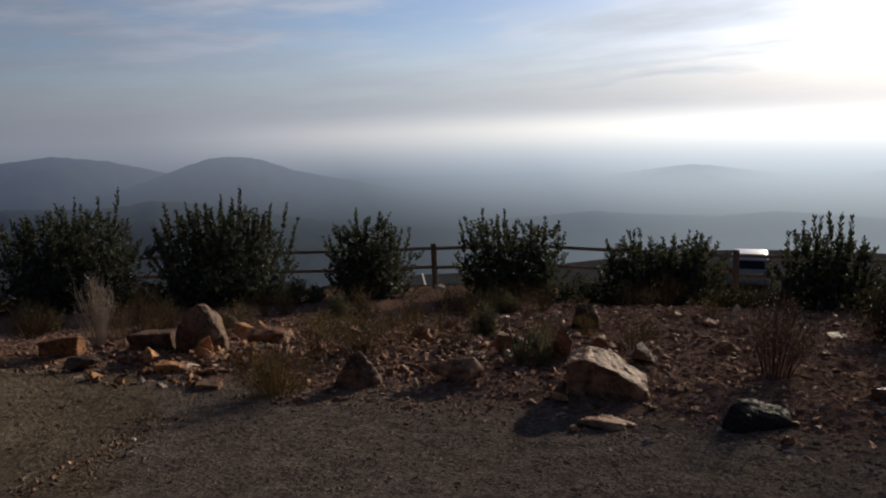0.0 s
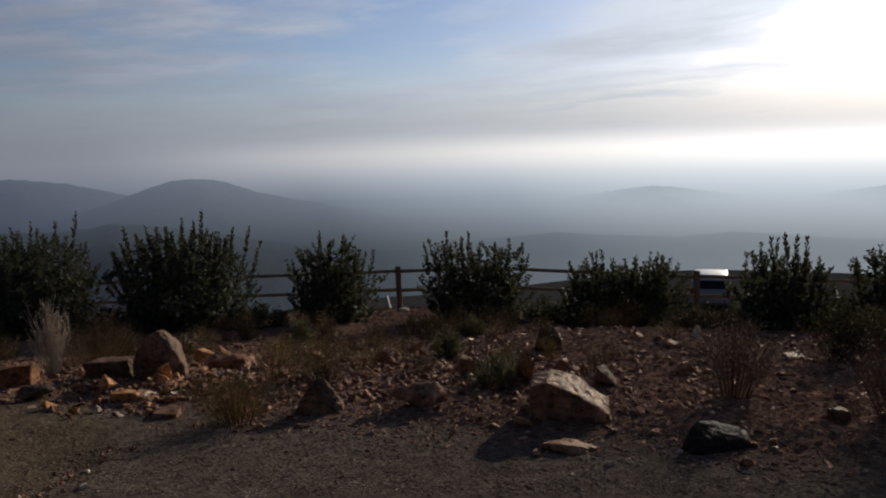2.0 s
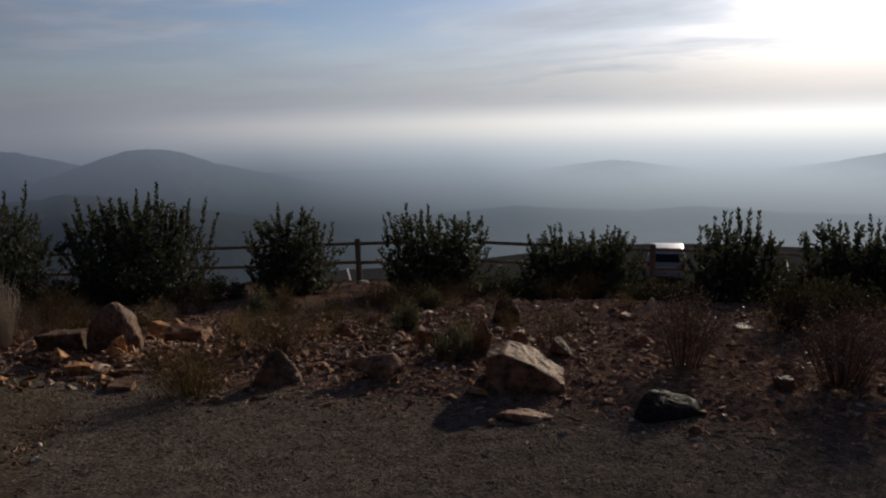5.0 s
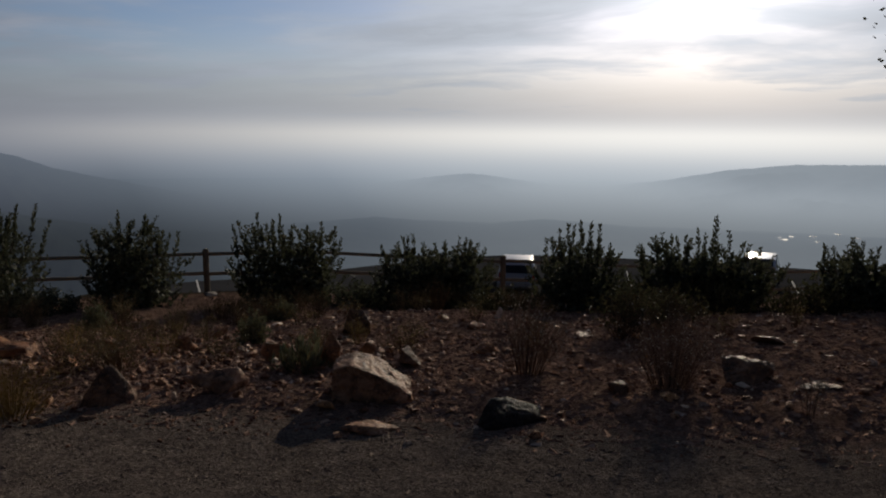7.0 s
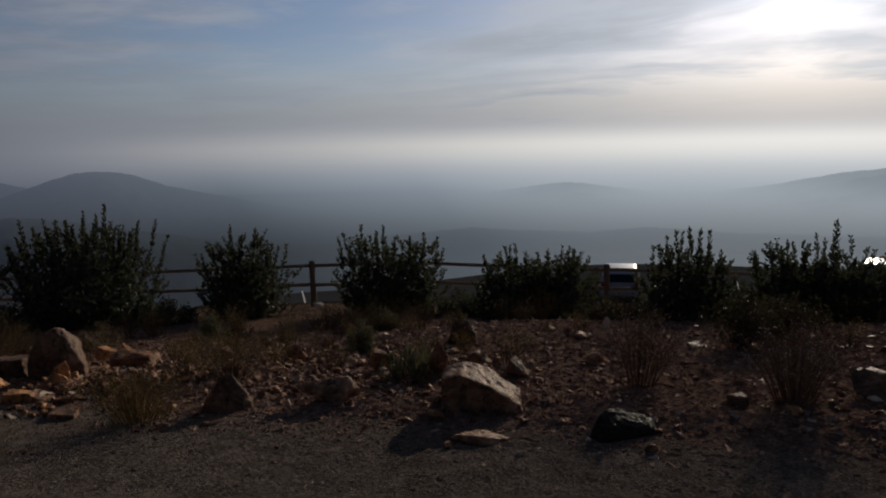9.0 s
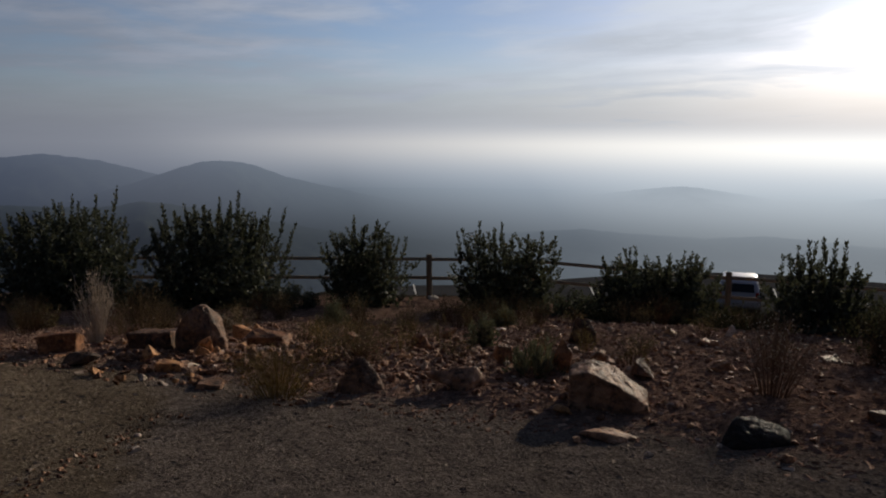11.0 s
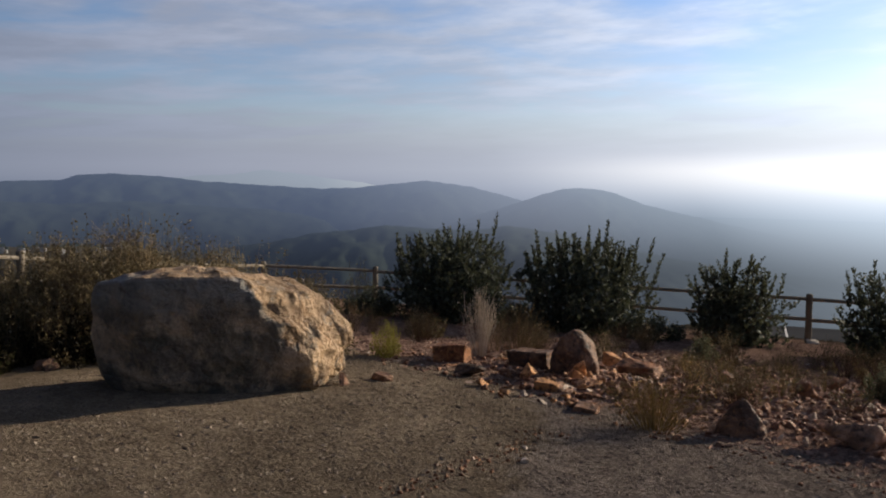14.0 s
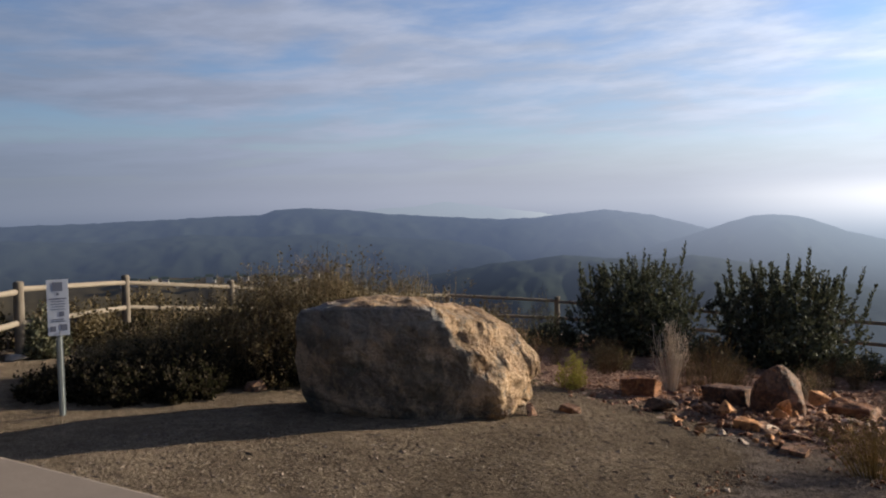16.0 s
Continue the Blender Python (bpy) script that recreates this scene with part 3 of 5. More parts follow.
FENCE = [(-8.3, -0.6), (-9.6, 1.7), (-10.7, 3.2), (-12.2, 5.0), (-13.75, 7.6), (-13.8, 10.0), (-13.75, 12.3), (-13.65, 14.6), (-13.46, 16.9), (-11.2, 18.9), (-8.95, 19.1), (-6.6, 19.25),
         (-4.5, 19.4), (-2.35, 19.5), (-0.22, 19.5), (2.15, 19.15), (4.5, 18.75), (6.85, 18.35), (9.2, 18.1), (11.6, 17.85), (14.0, 17.5), (16.4, 17.1), (18.8, 16.5)]
POST = 1.12


def build_fence():
    fence = empty("fence", pose(0, 0, 0), "round-pole timber fence with two weathered rails between posts", "fence")
    post_mesh = [round_bar("post", 0.072, POST + 0.25, "post wood", 12, k) for k in range(4)]
    rail_mesh = [round_bar("rail", 0.043, 1.0, "wood", 10, 20 + k) for k in range(5)]
    rng = random.Random(5)
    tops = []
    for k, (x, y) in enumerate(FENCE):
        z = ground_z(x, y, False)
        tops.append(Vector((x, y, z)))
        post = part("post", post_mesh[k % 4], fence, pose(x, y, z - 0.25, rng.uniform(-1.2, 1.2), rng.uniform(-1.2, 1.2), rng.uniform(0, 360)))
        foot = rock_mesh("footing", 300 + k % 3, 0.50, 0.46, 0.14, "concrete", 2, 0.25)
        part("footing", foot, fence, pose(x + 0.04, y - 0.04, z - 0.04, 0, 0, 70 * k), "rough concrete footing")
    for a, b in zip(tops, tops[1:]):
        for up in (POST - 0.13, POST - 0.595):
            p, q = a + Vector((0, 0, up + rng.uniform(-0.02, 0.02))), b + Vector((0, 0, up + rng.uniform(-0.02, 0.02)))
            turn = (q - p).to_track_quat("Z", "Y").to_matrix().to_4x4()
            m = Matrix.Translation(p) @ turn @ Matrix.Diagonal((1, 1, (q - p).length, 1))
            part("rail", rail_mesh[rng.randrange(5)], fence, m)


# ---- stones ----
def rock_mesh(name, seed, w, d, h, mat, cuts=3, rough=0.5, corners=13, points=None, crag=None, fine=0.0, edge=0.022, dents=()):
    """An angular stone: the hull of random corners, its faces broken up by noise; it stands on z = 0."""
    rng = random.Random(seed)
    bm = bmesh.new()
    if points is None:
        points = []
        for _ in range(corners):
            a, u = rng.uniform(0, 2 * math.pi), rng.uniform(-0.75, 1)
            t = (u + 0.75) / 1.75
            s = (1.0 - 0.50 * t * t) * rng.uniform(0.82, 1.04)
            points.append((0.5 * w * s * math.cos(a), 0.5 * d * s * math.sin(a), h * (t if t < 0.75 else 0.75 + 0.25 * rng.random())))
    for p in points:
        bm.verts.new(p)
    got = bmesh.ops.convex_hull(bm, input=bm.verts[:])
    bmesh.ops.delete(bm, geom=list({v for v in got["geom_interior"] if isinstance(v, bmesh.types.BMVert)}), context="VERTS")
    size = max(w, d, h)
    bmesh.ops.bevel(bm, geom=bm.edges[:], offset=edge * size, segments=1, affect="EDGES", profile=0.5)
    bmesh.ops.triangulate(bm, faces=bm.faces[:])
    for _ in range(cuts):
        long = [e for e in bm.edges if e.calc_length() > size * 0.5 / 2 ** cuts * 1.6]
        if not long:
            break
        bmesh.ops.subdivide_edges(bm, edges=long, cuts=1, use_grid_fill=False)
        bmesh.ops.triangulate(bm, faces=bm.faces[:])
    bm.normal_update()
    off = Vector((seed * 1.37, seed * 0.71, seed * 2.3))
    for v in bm.verts:
        p = v.co / size * 3.0 + off
        k = 0.055 * rough * noise.fractal(p, 0.8, 2.0, 4) + 0.03 * rough * noise.ridged_multi_fractal(p * 2.1, 0.9, 2.0, 3, 1.0, 2.0) - 0.03 * rough
        if crag:
            cell, _ = noise.voronoi(p * 1.7 + Vector((0.4, 0.4, 0.4)) * noise.noise(p * 2.5))
            k = 0.05 * rough * noise.fractal(p, 0.8, 2.0, 4) + 0.045 * rough * (min(0.55, cell[1] - cell[0]) - 0.35)
        k = k * size * (crag(v.co) if crag else 1.0)
        if fine:
            k += fine * size * (noise.ridged_multi_fractal(p * 3.3, 0.8, 2.2, 4, 1.0, 2.0) - 1.2) * (crag(v.co) if crag else 1.0)
        for c, r, deep in dents:
            gap = (v.co - Vector(c)).length / r + 0.5 * noise.noise(p * 2.2)
            v.co.y += deep * smooth_step(1.1, 0.45, gap)
        v.co += v.normal * k
    me = from_bm(name, bm, mat)
    return me


def block_points(seed, w, d, h):
    """Corners of a rough block."""
    rng = random.Random(seed)
    pts = []
    for z in (0, 1):
        for sx, sy in ((-1, -1), (1, -1), (1, 1), (-1, 1)):
            pts.append((0.5 * w * sx * rng.uniform(0.70 - 0.08 * z, 1.0), 0.5 * d * sy * rng.uniform(0.6, 1.0), h * z * rng.uniform(0.66, 1.0)))
    for _ in range(4):
        a = rng.uniform(0, 6.28)
        pts.append((0.5 * w * math.cos(a) * rng.uniform(0.85, 1.05), 0.5 * d * math.sin(a), h * rng.uniform(0.2, 0.8)))
    return pts


def stone(seed, x, y, w, d, h, mat, label, turn=0.0, name="rock", sink=0.12, tilt=0.0, rough=0.38, category="rock", block=False):
    me = rock_mesh(name, seed, w, d, h * (1 + sink), mat, 4, rough, 11, block_points(seed, w, d, h * (1 + sink)) if block else None, fine=0.006, edge=0.012)
    ob = new(name, me)
    ob.matrix_basis = pose(x, y, ground_z(x, y) - sink * h - 0.01, tilt, 0, turn)
    return tagged(ob, label, category)


def build_boulder():
    """The large boulder beside the path: a flat face that overhangs, a broken end; x along its long side, y away from
    the path.
    """
    pts = [(-1.12, 0.38, 1.12), (-0.62, 0.02, 1.19), (-0.66, 0.05, 0.60), (-0.55, 0.14, 0.10), (0.10, -0.03, 1.20), (0.26, 0.00, 1.15), (0.44, 0.02, 0.90), (0.62, 0.06, 0.60), (0.86, 0.16, 0.24), (0.93, 0.24, 0.05),
           (-1.18, 0.46, 0.62), (-1.10, 0.50, 0.24), (-0.92, 0.48, -0.05), (-0.20, 0.36, -0.14), (0.45, 0.30, -0.14), (0.86, 0.34, -0.10),
           (1.16, 0.56, 0.09), (1.02, 0.42, -0.08), (1.27, 0.76, 0.40), (1.13, 0.68, 0.74), (1.01, 0.64, 0.93), (0.84, 0.45, 0.99), (0.56, 0.95, 1.08), (-0.10, 0.70, 1.25), (-0.55, 0.62, 1.24),
           (-1.02, 0.85, 0.80), (0.2, 1.35, 0.95), (1.0, 1.3, 0.8), (1.2, 1.0, -0.05), (-1.0, 1.0, 0.0), (0.1, 1.35, 0.0)]

    def broken(p):
        """How craggy the stone is: little on the flat face, much on the broken end and the top."""
        end = smooth_step(1.12, 1.36, p.x + 0.78 * p.z + 1.6 * p.y)
        return 0.46 + 0.40 * max(end * smooth_step(-0.3, 0.2, p.x), 0.48 * smooth_step(1.16, 1.24, p.z))

    me = rock_mesh("boulder", 77, 2.5, 1.8, 1.2, "boulder", 7, 0.82, points=pts, crag=broken, fine=0.007, edge=0.010,
                   dents=(((0.50, 0.04, 0.84), 0.15, 0.06), ((0.68, 0.06, 0.56), 0.18, 0.05), ((0.30, -0.01, 1.12), 0.10, 0.04)))
    ob = new("boulder", me)
    ob.matrix_basis = pose(-5.50, 5.70, -0.68, 0, 0, 37.5) @ Matrix.Diagonal((1.06, 1.0, 1.0, 1))
    tagged(ob, "large boulder with dark smooth face and pale broken end", "boulder")


def build_wedge():
    """The angular stone at the path's edge: upright face to the path, broad top slanting down to one end."""
    pts = [(-0.34, 0.02, 0.0), (0.20, -0.04, 0.0), (0.37, 0.02, 0.0), (-0.34, 0.0, 0.37), (-0.18, -0.03, 0.41), (0.06, -0.06, 0.30), (0.34, -0.03, 0.10),
           (-0.30, 0.30, 0.38), (-0.12, 0.34, 0.43), (0.12, 0.36, 0.34), (0.39, 0.26, 0.14), (-0.30, 0.50, 0.20), (0.10, 0.52, 0.15), (-0.2, 0.5, 0.0), (0.36, 0.45, 0.0)]
    ob = new("rock", rock_mesh("rock", 15, 0.72, 0.55, 0.46, "tawny rock", 5, 0.38, points=pts, fine=0.007, edge=0.012))
    ob.matrix_basis = pose(1.30, 6.27, ground_z(1.28, 6.3) - 0.03, 0, 0, -6) @ Matrix.Diagonal((0.94, 1.0, 0.88, 1))
    tagged(ob, "big angular stone with a bright slanting top", "rock")


def build_dome():
    """The tallest stone of the rubble: a dark dome with one flat broken side."""
    pts = [(-0.36, -0.10, 0.0), (-0.30, -0.22, 0.0), (0.10, -0.28, 0.0), (0.38, -0.12, 0.0), (0.40, 0.20, 0.0), (-0.25, 0.25, 0.0),
           (-0.37, -0.05, 0.22), (-0.30, -0.14, 0.46), (-0.14, -0.12, 0.66), (0.0, -0.06, 0.74), (0.10, 0.02, 0.72), (0.24, -0.12, 0.48), (0.39, -0.10, 0.20),
           (0.12, -0.24, 0.34), (-0.12, -0.25, 0.40), (0.30, 0.18, 0.50), (0.05, 0.22, 0.66), (-0.25, 0.20, 0.50)]
    ob = new("rock", rock_mesh("rock", 4, 0.78, 0.55, 0.74, "brown rock", 5, 0.30, points=pts, fine=0.006, edge=0.014))
    ob.matrix_basis = pose(-2.94, 9.28, ground_z(-2.94, 9.28) - 0.04, 0, 0, 8) @ Matrix.Diagonal((0.78, 0.90, 0.81, 1))
    tagged(ob, "large domed brown stone with a pale broken side", "rock")


def build_pyramid():
    """A squat three-sided stone at the bed's edge."""
    pts = [(-0.27, -0.14, 0.0), (0.05, -0.22, 0.0), (0.28, -0.10, 0.0), (0.24, 0.20, 0.0), (-0.22, 0.20, 0.0), (-0.20, -0.08, 0.15), (-0.03, 0.00, 0.37), (0.04, 0.03, 0.36), (0.20, -0.02, 0.17), (0.06, -0.15, 0.16)]
    ob = new("rock", rock_mesh("rock", 62, 0.55, 0.42, 0.38, "brown rock", 4, 0.34, points=pts, fine=0.007, edge=0.014))
    ob.matrix_basis = pose(-0.83, 7.14, ground_z(-0.83, 7.1) - 0.03) @ Matrix.Diagonal((0.88, 0.9, 0.88, 1))
    tagged(ob, "pyramid-shaped brown stone at the bed's edge", "rock")


STONES = [
    # seed, x, y, width, depth, height, material, turn, label
    (1, -4.62, 9.30, 0.52, 0.32, 0.27, "rock", 6, "blocky rust-red stone at the bed's edge"),
    (2, -3.98, 8.45, 0.54, 0.34, 0.2, "dark rock", 20, "low dark grey stone on the gravel"),
    (3, -3.54, 9.50, 0.66, 0.36, 0.27, "brown rock", -4, "dark flat-topped slab of stone among dry weeds"),
    (5, -2.75, 8.80, 0.23, 0.22, 0.24, "orange rock", 30, "small orange stone leaning on a larger one"),
    (6, -2.75, 10.6, 0.42, 0.30, 0.26, "orange rock", 0, "ochre wedge of stone in soil"),
    (7, -3.6, 12.9, 0.42, 0.36, 0.30, "dark rock", 15, "grey weathered stone half buried"),
    (8, -2.25, 9.9, 0.62, 0.32, 0.20, "rock", -10, "long low slab of red stone"),
    (9, -2.65, 11.5, 0.46, 0.34, 0.28, "orange rock", 25, "dull red stone in loose soil"),
    (11, 0.06, 7.05, 0.72, 0.42, 0.25, "tawny rock", -8, "flat pale brown stone at the path's edge"),
    (13, 0.60, 8.25, 0.24, 0.26, 0.25, "rock", 50, "small upright brown stone"),
    (14, 1.2, 7.8, 0.28, 0.30, 0.36, "rock", 35, "upright stone with a sunlit face"),
    (16, 1.17, 5.66, 0.52, 0.34, 0.11, "tawny rock", 5, "flat tan stone sunk in the path"),
    (93, 1.76, 9.9, 0.50, 0.44, 0.42, "dark rock", 0, "dull brown rounded stone on the mound"),
    (18, 1.55, 7.9, 0.34, 0.28, 0.24, "rock", 20, "brown stone behind a larger one"),
    (19, 1.90, 7.5, 0.30, 0.28, 0.22, "brown rock", -30, "dull brown stone in loose soil"),
    (21, 3.97, 10.6, 0.17, 0.15, 0.20, "pale rock", 30, "small pale upright stone on the mound"),
    (22, 4.60, 5.93, 0.78, 0.50, 0.23, "brown rock", 4, "grey-brown flat stone among loose chips"),
    (23, -4.67, 7.50, 0.30, 0.16, 0.09, "tawny rock", -24, "brick-sized pale stone on the path"),
    (24, -4.90, 6.98, 0.20, 0.17, 0.15, "tawny rock", 20, "small sunlit stone beside the boulder"),
    (25, 1.38, 5.27, 0.09, 0.07, 0.05, "pale rock", 0, "white pebble on the path"),
    (26, -0.24, 8.0, 0.10, 0.09, 0.10, "pale rock", 20, "white stone chip in the bed"),
    (27, -2.24, 5.33, 0.11, 0.08, 0.05, "pale rock", 20, "white pebble on the gravel"),
    (28, -7.95, 5.75, 0.36, 0.30, 0.15, "brown rock", 20, "rounded brown stone under the shrub"),
    (29, -3.2, 8.5, 0.36, 0.26, 0.20, "orange rock", 0, "broken brown stone among rubble"),
    (30, -2.75, 8.75, 0.24, 0.22, 0.16, "orange rock", 33, "broken orange stone among rubble"),
    (31, 2.9, 8.0, 0.42, 0.22, 0.12, "rock", 12, "flat stone in loose soil"),
    (32, 5.9, 7.3, 0.5, 0.4, 0.12, "brown rock", -20, "brown flat stone among chips"),
    (33, 3.3, 9.6, 0.3, 0.25, 0.16, "rock", 0, "brown stone on the mound"),
    (34, 0.1, 11.2, 0.35, 0.3, 0.18, "rock", 44, "brown stone in the bed"),
    (35, -1.2, 10.2, 0.42, 0.3, 0.2, "rock", 80, "reddish stone in the bed"),
    (36, -0.3, 9.4, 0.32, 0.26, 0.2, "rock", 12, "reddish stone in loose soil"),
    (38, -2.88, 8.05, 0.34, 0.2, 0.13, "orange rock", -6, "low rust slab among rubble"),
    (39, -2.74, 7.42, 0.22, 0.07, 0.05, "pale rock", -30, "thin pale splinter of stone"),
    (40, -2.26, 7.26, 0.30, 0.2, 0.08, "tawny rock", 0, "flat tan stone at the rubble's edge"),
    (41, -0.92, 6.62, 0.20, 0.13, 0.05, "brown rock", 10, "small grey stone at the path's edge"),
    (43, -0.49, 6.95, 0.07, 0.06, 0.11, "pale rock", 0, "white upright chip of stone"),
    (44, -0.29, 7.00, 0.08, 0.06, 0.12, "pale rock", 50, "white upright chip of stone"),
    (45, 3.35, 5.88, 0.24, 0.2, 0.13, "brown rock", 0, "small brown stone beneath tall weeds"),
    (46, 6.06, 6.50, 0.17, 0.10, 0.03, "pale rock", 0, "flat white stone on the slope"),
    (47, 5.02, 5.42, 0.5, 0.24, 0.08, "brown rock", -8, "flat brown stone sunk in soil"),
    (48, -3.39, 8.88, 0.10, 0.09, 0.11, "orange rock", 0, "small orange stone in the rubble"),
    (49, -2.36, 5.66, 0.08, 0.06, 0.05, "pale rock", 0, "white pebble on the gravel"),
    (37, 2.3, 12.2, 0.4, 0.25, 0.12, "pale rock", 0, "pale stone on the mound's crest"),
]


def build_chips():
    """Loose stones: some lie singly, the rest is a litter of chips over the bed and the path."""
    rng = random.Random(11)
    kinds = [rock_mesh("loose_stone", 500 + k, 1, rng.uniform(0.6, 0.9), rng.uniform(0.25, 0.42), ("rock", "pale rock", "orange rock", "rock", "tawny rock", "rock")[k % 6], 1, 0.5, 11) for k in range(12)]
    done = 0
    while done < 290:
        x, y = rng.uniform(-5.5, 8.0), rng.uniform(4.6, 14)
        near = math.exp(-((x + 2.6) / 1.7) ** 2 - ((y - 8.9) / 1.3) ** 2) + 0.8 * math.exp(-((x - 0.3) / 1.6) ** 2 - ((y - 8.4) / 1.4) ** 2)
        if y + 0.5 * x < 6.6 or rng.random() > 0.10 + near:
            continue
        s = rng.choice((0.08, 0.09, 0.10, 0.11, 0.13, 0.15, 0.18, 0.24, 0.30))
        if x < -1 and rng.random() < 0.35:
            s *= 1.6
        ob = new("loose_stone", kinds[rng.randrange(12)])
        ob.matrix_basis = pose(x, y, ground_z(x, y) - 0.12 * s, rng.uniform(-14, 14), rng.uniform(-14, 14), rng.uniform(0, 360)) @ Matrix.Diagonal((s, s, s, 1))
        tagged(ob, "loose angular stone lying on reddish soil", "stone", "loose stones in the bed")
        done += 1
    for _ in range(70):
        x, y = rng.gauss(-2.75, 0.55), rng.gauss(8.35, 0.55)
        s = rng.uniform(0.07, 0.22)
        ob = new("loose_stone", kinds[rng.choice((0, 2, 3, 4, 5, 8, 10))])
        ob.matrix_basis = pose(x, y, ground_z(x, y) - 0.08 * s, rng.uniform(-20, 20), rng.uniform(-20, 20), rng.uniform(0, 360)) @ Matrix.Diagonal((s, s, s * 1.3, 1))
        tagged(ob, "broken orange-brown stone in a rubble pile", "stone", "stones of the rubble pile")
    rubble = ([], [])
    shapes = [([tuple(v.co) for v in me.vertices], [tuple(f.vertices) for f in me.polygons]) for me in
              (rock_mesh("rubble", 540 + k, 1, rng.uniform(0.6, 0.95), rng.uniform(0.4, 0.65), "chip", 0, 0.3, 10, edge=0.03) for k in range(8))]
    done = 0
    while done < 2800:
        x, y = rng.uniform(-6.0, 8.5), rng.uniform(5.0, 15)
        near = math.exp(-((x + 2.6) / 1.8) ** 2 - ((y - 9.2) / 1.5) ** 2) + 0.8 * math.exp(-((x - 0.3) / 1.8) ** 2 - ((y - 8.6) / 1.6) ** 2)
        if y + 0.5 * x < 6.7 + rng.choice((-1.1, -0.5, 0.0, 0.1, 0.3)) + rng.uniform(-0.3, 0.4) or rng.random() > 0.16 + near:
            continue
        done += 1
        s = 0.05 + 0.10 * rng.random() ** 2.5
        m = pose(x, y, ground_z(x, y) - 0.10 * s, rng.uniform(-25, 25), rng.uniform(-25, 25), rng.uniform(0, 360)) @ Matrix.Diagonal((s, s, s, 1))
        pts, fs = shapes[rng.randrange(8)]
        base = len(rubble[0])
        rubble[0].extend(tuple(m @ Vector(p)) for p in pts)
        rubble[1].extend(tuple(base + i for i in f) for f in fs)
    for k in range(300):
        f = rng.random()
        if k % 2:
            x, y = -2.75 + 0.45 * f + rng.gauss(0, 0.10), 4.3 + 2.0 * f
        else:
            x = -2.4 + 4.0 * f
            y = 6.15 - 0.38 * x + rng.gauss(0, 0.12)
        s = 0.015 + 0.045 * rng.random() ** 2
        m = pose(x, y, ground_z(x, y) - 0.10 * s, rng.uniform(-25, 25), rng.uniform(-25, 25), rng.uniform(0, 360)) @ Matrix.Diagonal((s, s, s, 1))
        pts, fs = shapes[rng.randrange(8)]
        base = len(rubble[0])
        rubble[0].extend(tuple(m @ Vector(p)) for p in pts)
        rubble[1].extend(tuple(base + i for i in f) for f in fs)
    tagged(new("stone_rubble", mesh("stone_rubble", *rubble, "rubble")), "rubble of broken orange-brown stones in reddish soil", "rubble", kind="stuff")
    chips, grit = ([], []), ([], [])
    done = 0
    while done < 74000:
        x, y = rng.uniform(-7.5, 9.0), rng.uniform(2.6, 15)
        inside = y + 0.5 * x > 6.5 + rng.uniform(-0.6, 0.3)
        if not inside and rng.random() < 0.35:
            continue
        done += 1
        s = rng.uniform(0.008, 0.028) if inside else rng.uniform(0.005, 0.015)
        if rng.random() < 0.14:
            s *= 1.8
        verts, faces = chips if inside else grit
        z, base = ground_z(x, y), len(verts)
        turn = rng.uniform(0, 6.28)
        c, sn = math.cos(turn), math.sin(turn)
        for px, py, pz in ((-1, -0.6, -0.1), (0.9, -0.7, -0.1), (1.1, 0.6, -0.1), (-0.8, 0.8, -0.1), (-0.8, -0.15, 0.34), (0.85, 0.25, 0.28)):
            px, py, pz = px + rng.uniform(-0.22, 0.22), py + rng.uniform(-0.22, 0.22), pz + rng.uniform(-0.12, 0.12)
            verts.append((x + s * (c * px - sn * py), y + s * (sn * px + c * py), z + s * pz))
        faces += [tuple(base + i for i in f) for f in ((0, 1, 5, 4), (1, 2, 5), (2, 3, 4, 5), (3, 0, 4))]
    tagged(new("stone_chips", mesh("stone_chips", *chips, "chip")), "litter of small angular stone chips over reddish soil", "gravel", kind="stuff")
    tagged(new("path_gravel", mesh("path_gravel", *grit, "grit")), "fine loose gravel scattered over the dirt path", "gravel", kind="stuff")


# ---- plants ----
def tube(verts, faces, path, r0, r1, sides=3):
    base, n = len(verts), len(path)
    for k, p in enumerate(path):
        r = r0 + (r1 - r0) * k / (n - 1)
        for j in range(sides):
            a = 2 * math.pi * j / sides
            verts.append((p[0] + r * math.cos(a), p[1] + r * math.sin(a), p[2]))
    for k in range(n - 1):
        for j in range(sides):
            i = (j + 1) % sides
            faces.append((base + k * sides + j, base + k * sides + i, base + (k + 1) * sides + i, base + (k + 1) * sides + j))


def leaf(verts, faces, p, out, size, rng, slim=0.38):
    """A small folded leaf at p that points along out."""
    out = out.normalized()
    side = out.cross(Vector((rng.uniform(-1, 1), rng.uniform(-1, 1), rng.uniform(-0.3, 1)))).normalized() * (size * slim)
    fold = out.cross(side).normalized() * (size * 0.10)
    b = len(verts)
    verts += [tuple(p), tuple(p + out * size * 0.5 + side + fold), tuple(p + out * size), tuple(p + out * size * 0.5 - side + fold)]
    faces += [(b, b + 1, b + 2), (b, b + 2, b + 3)]


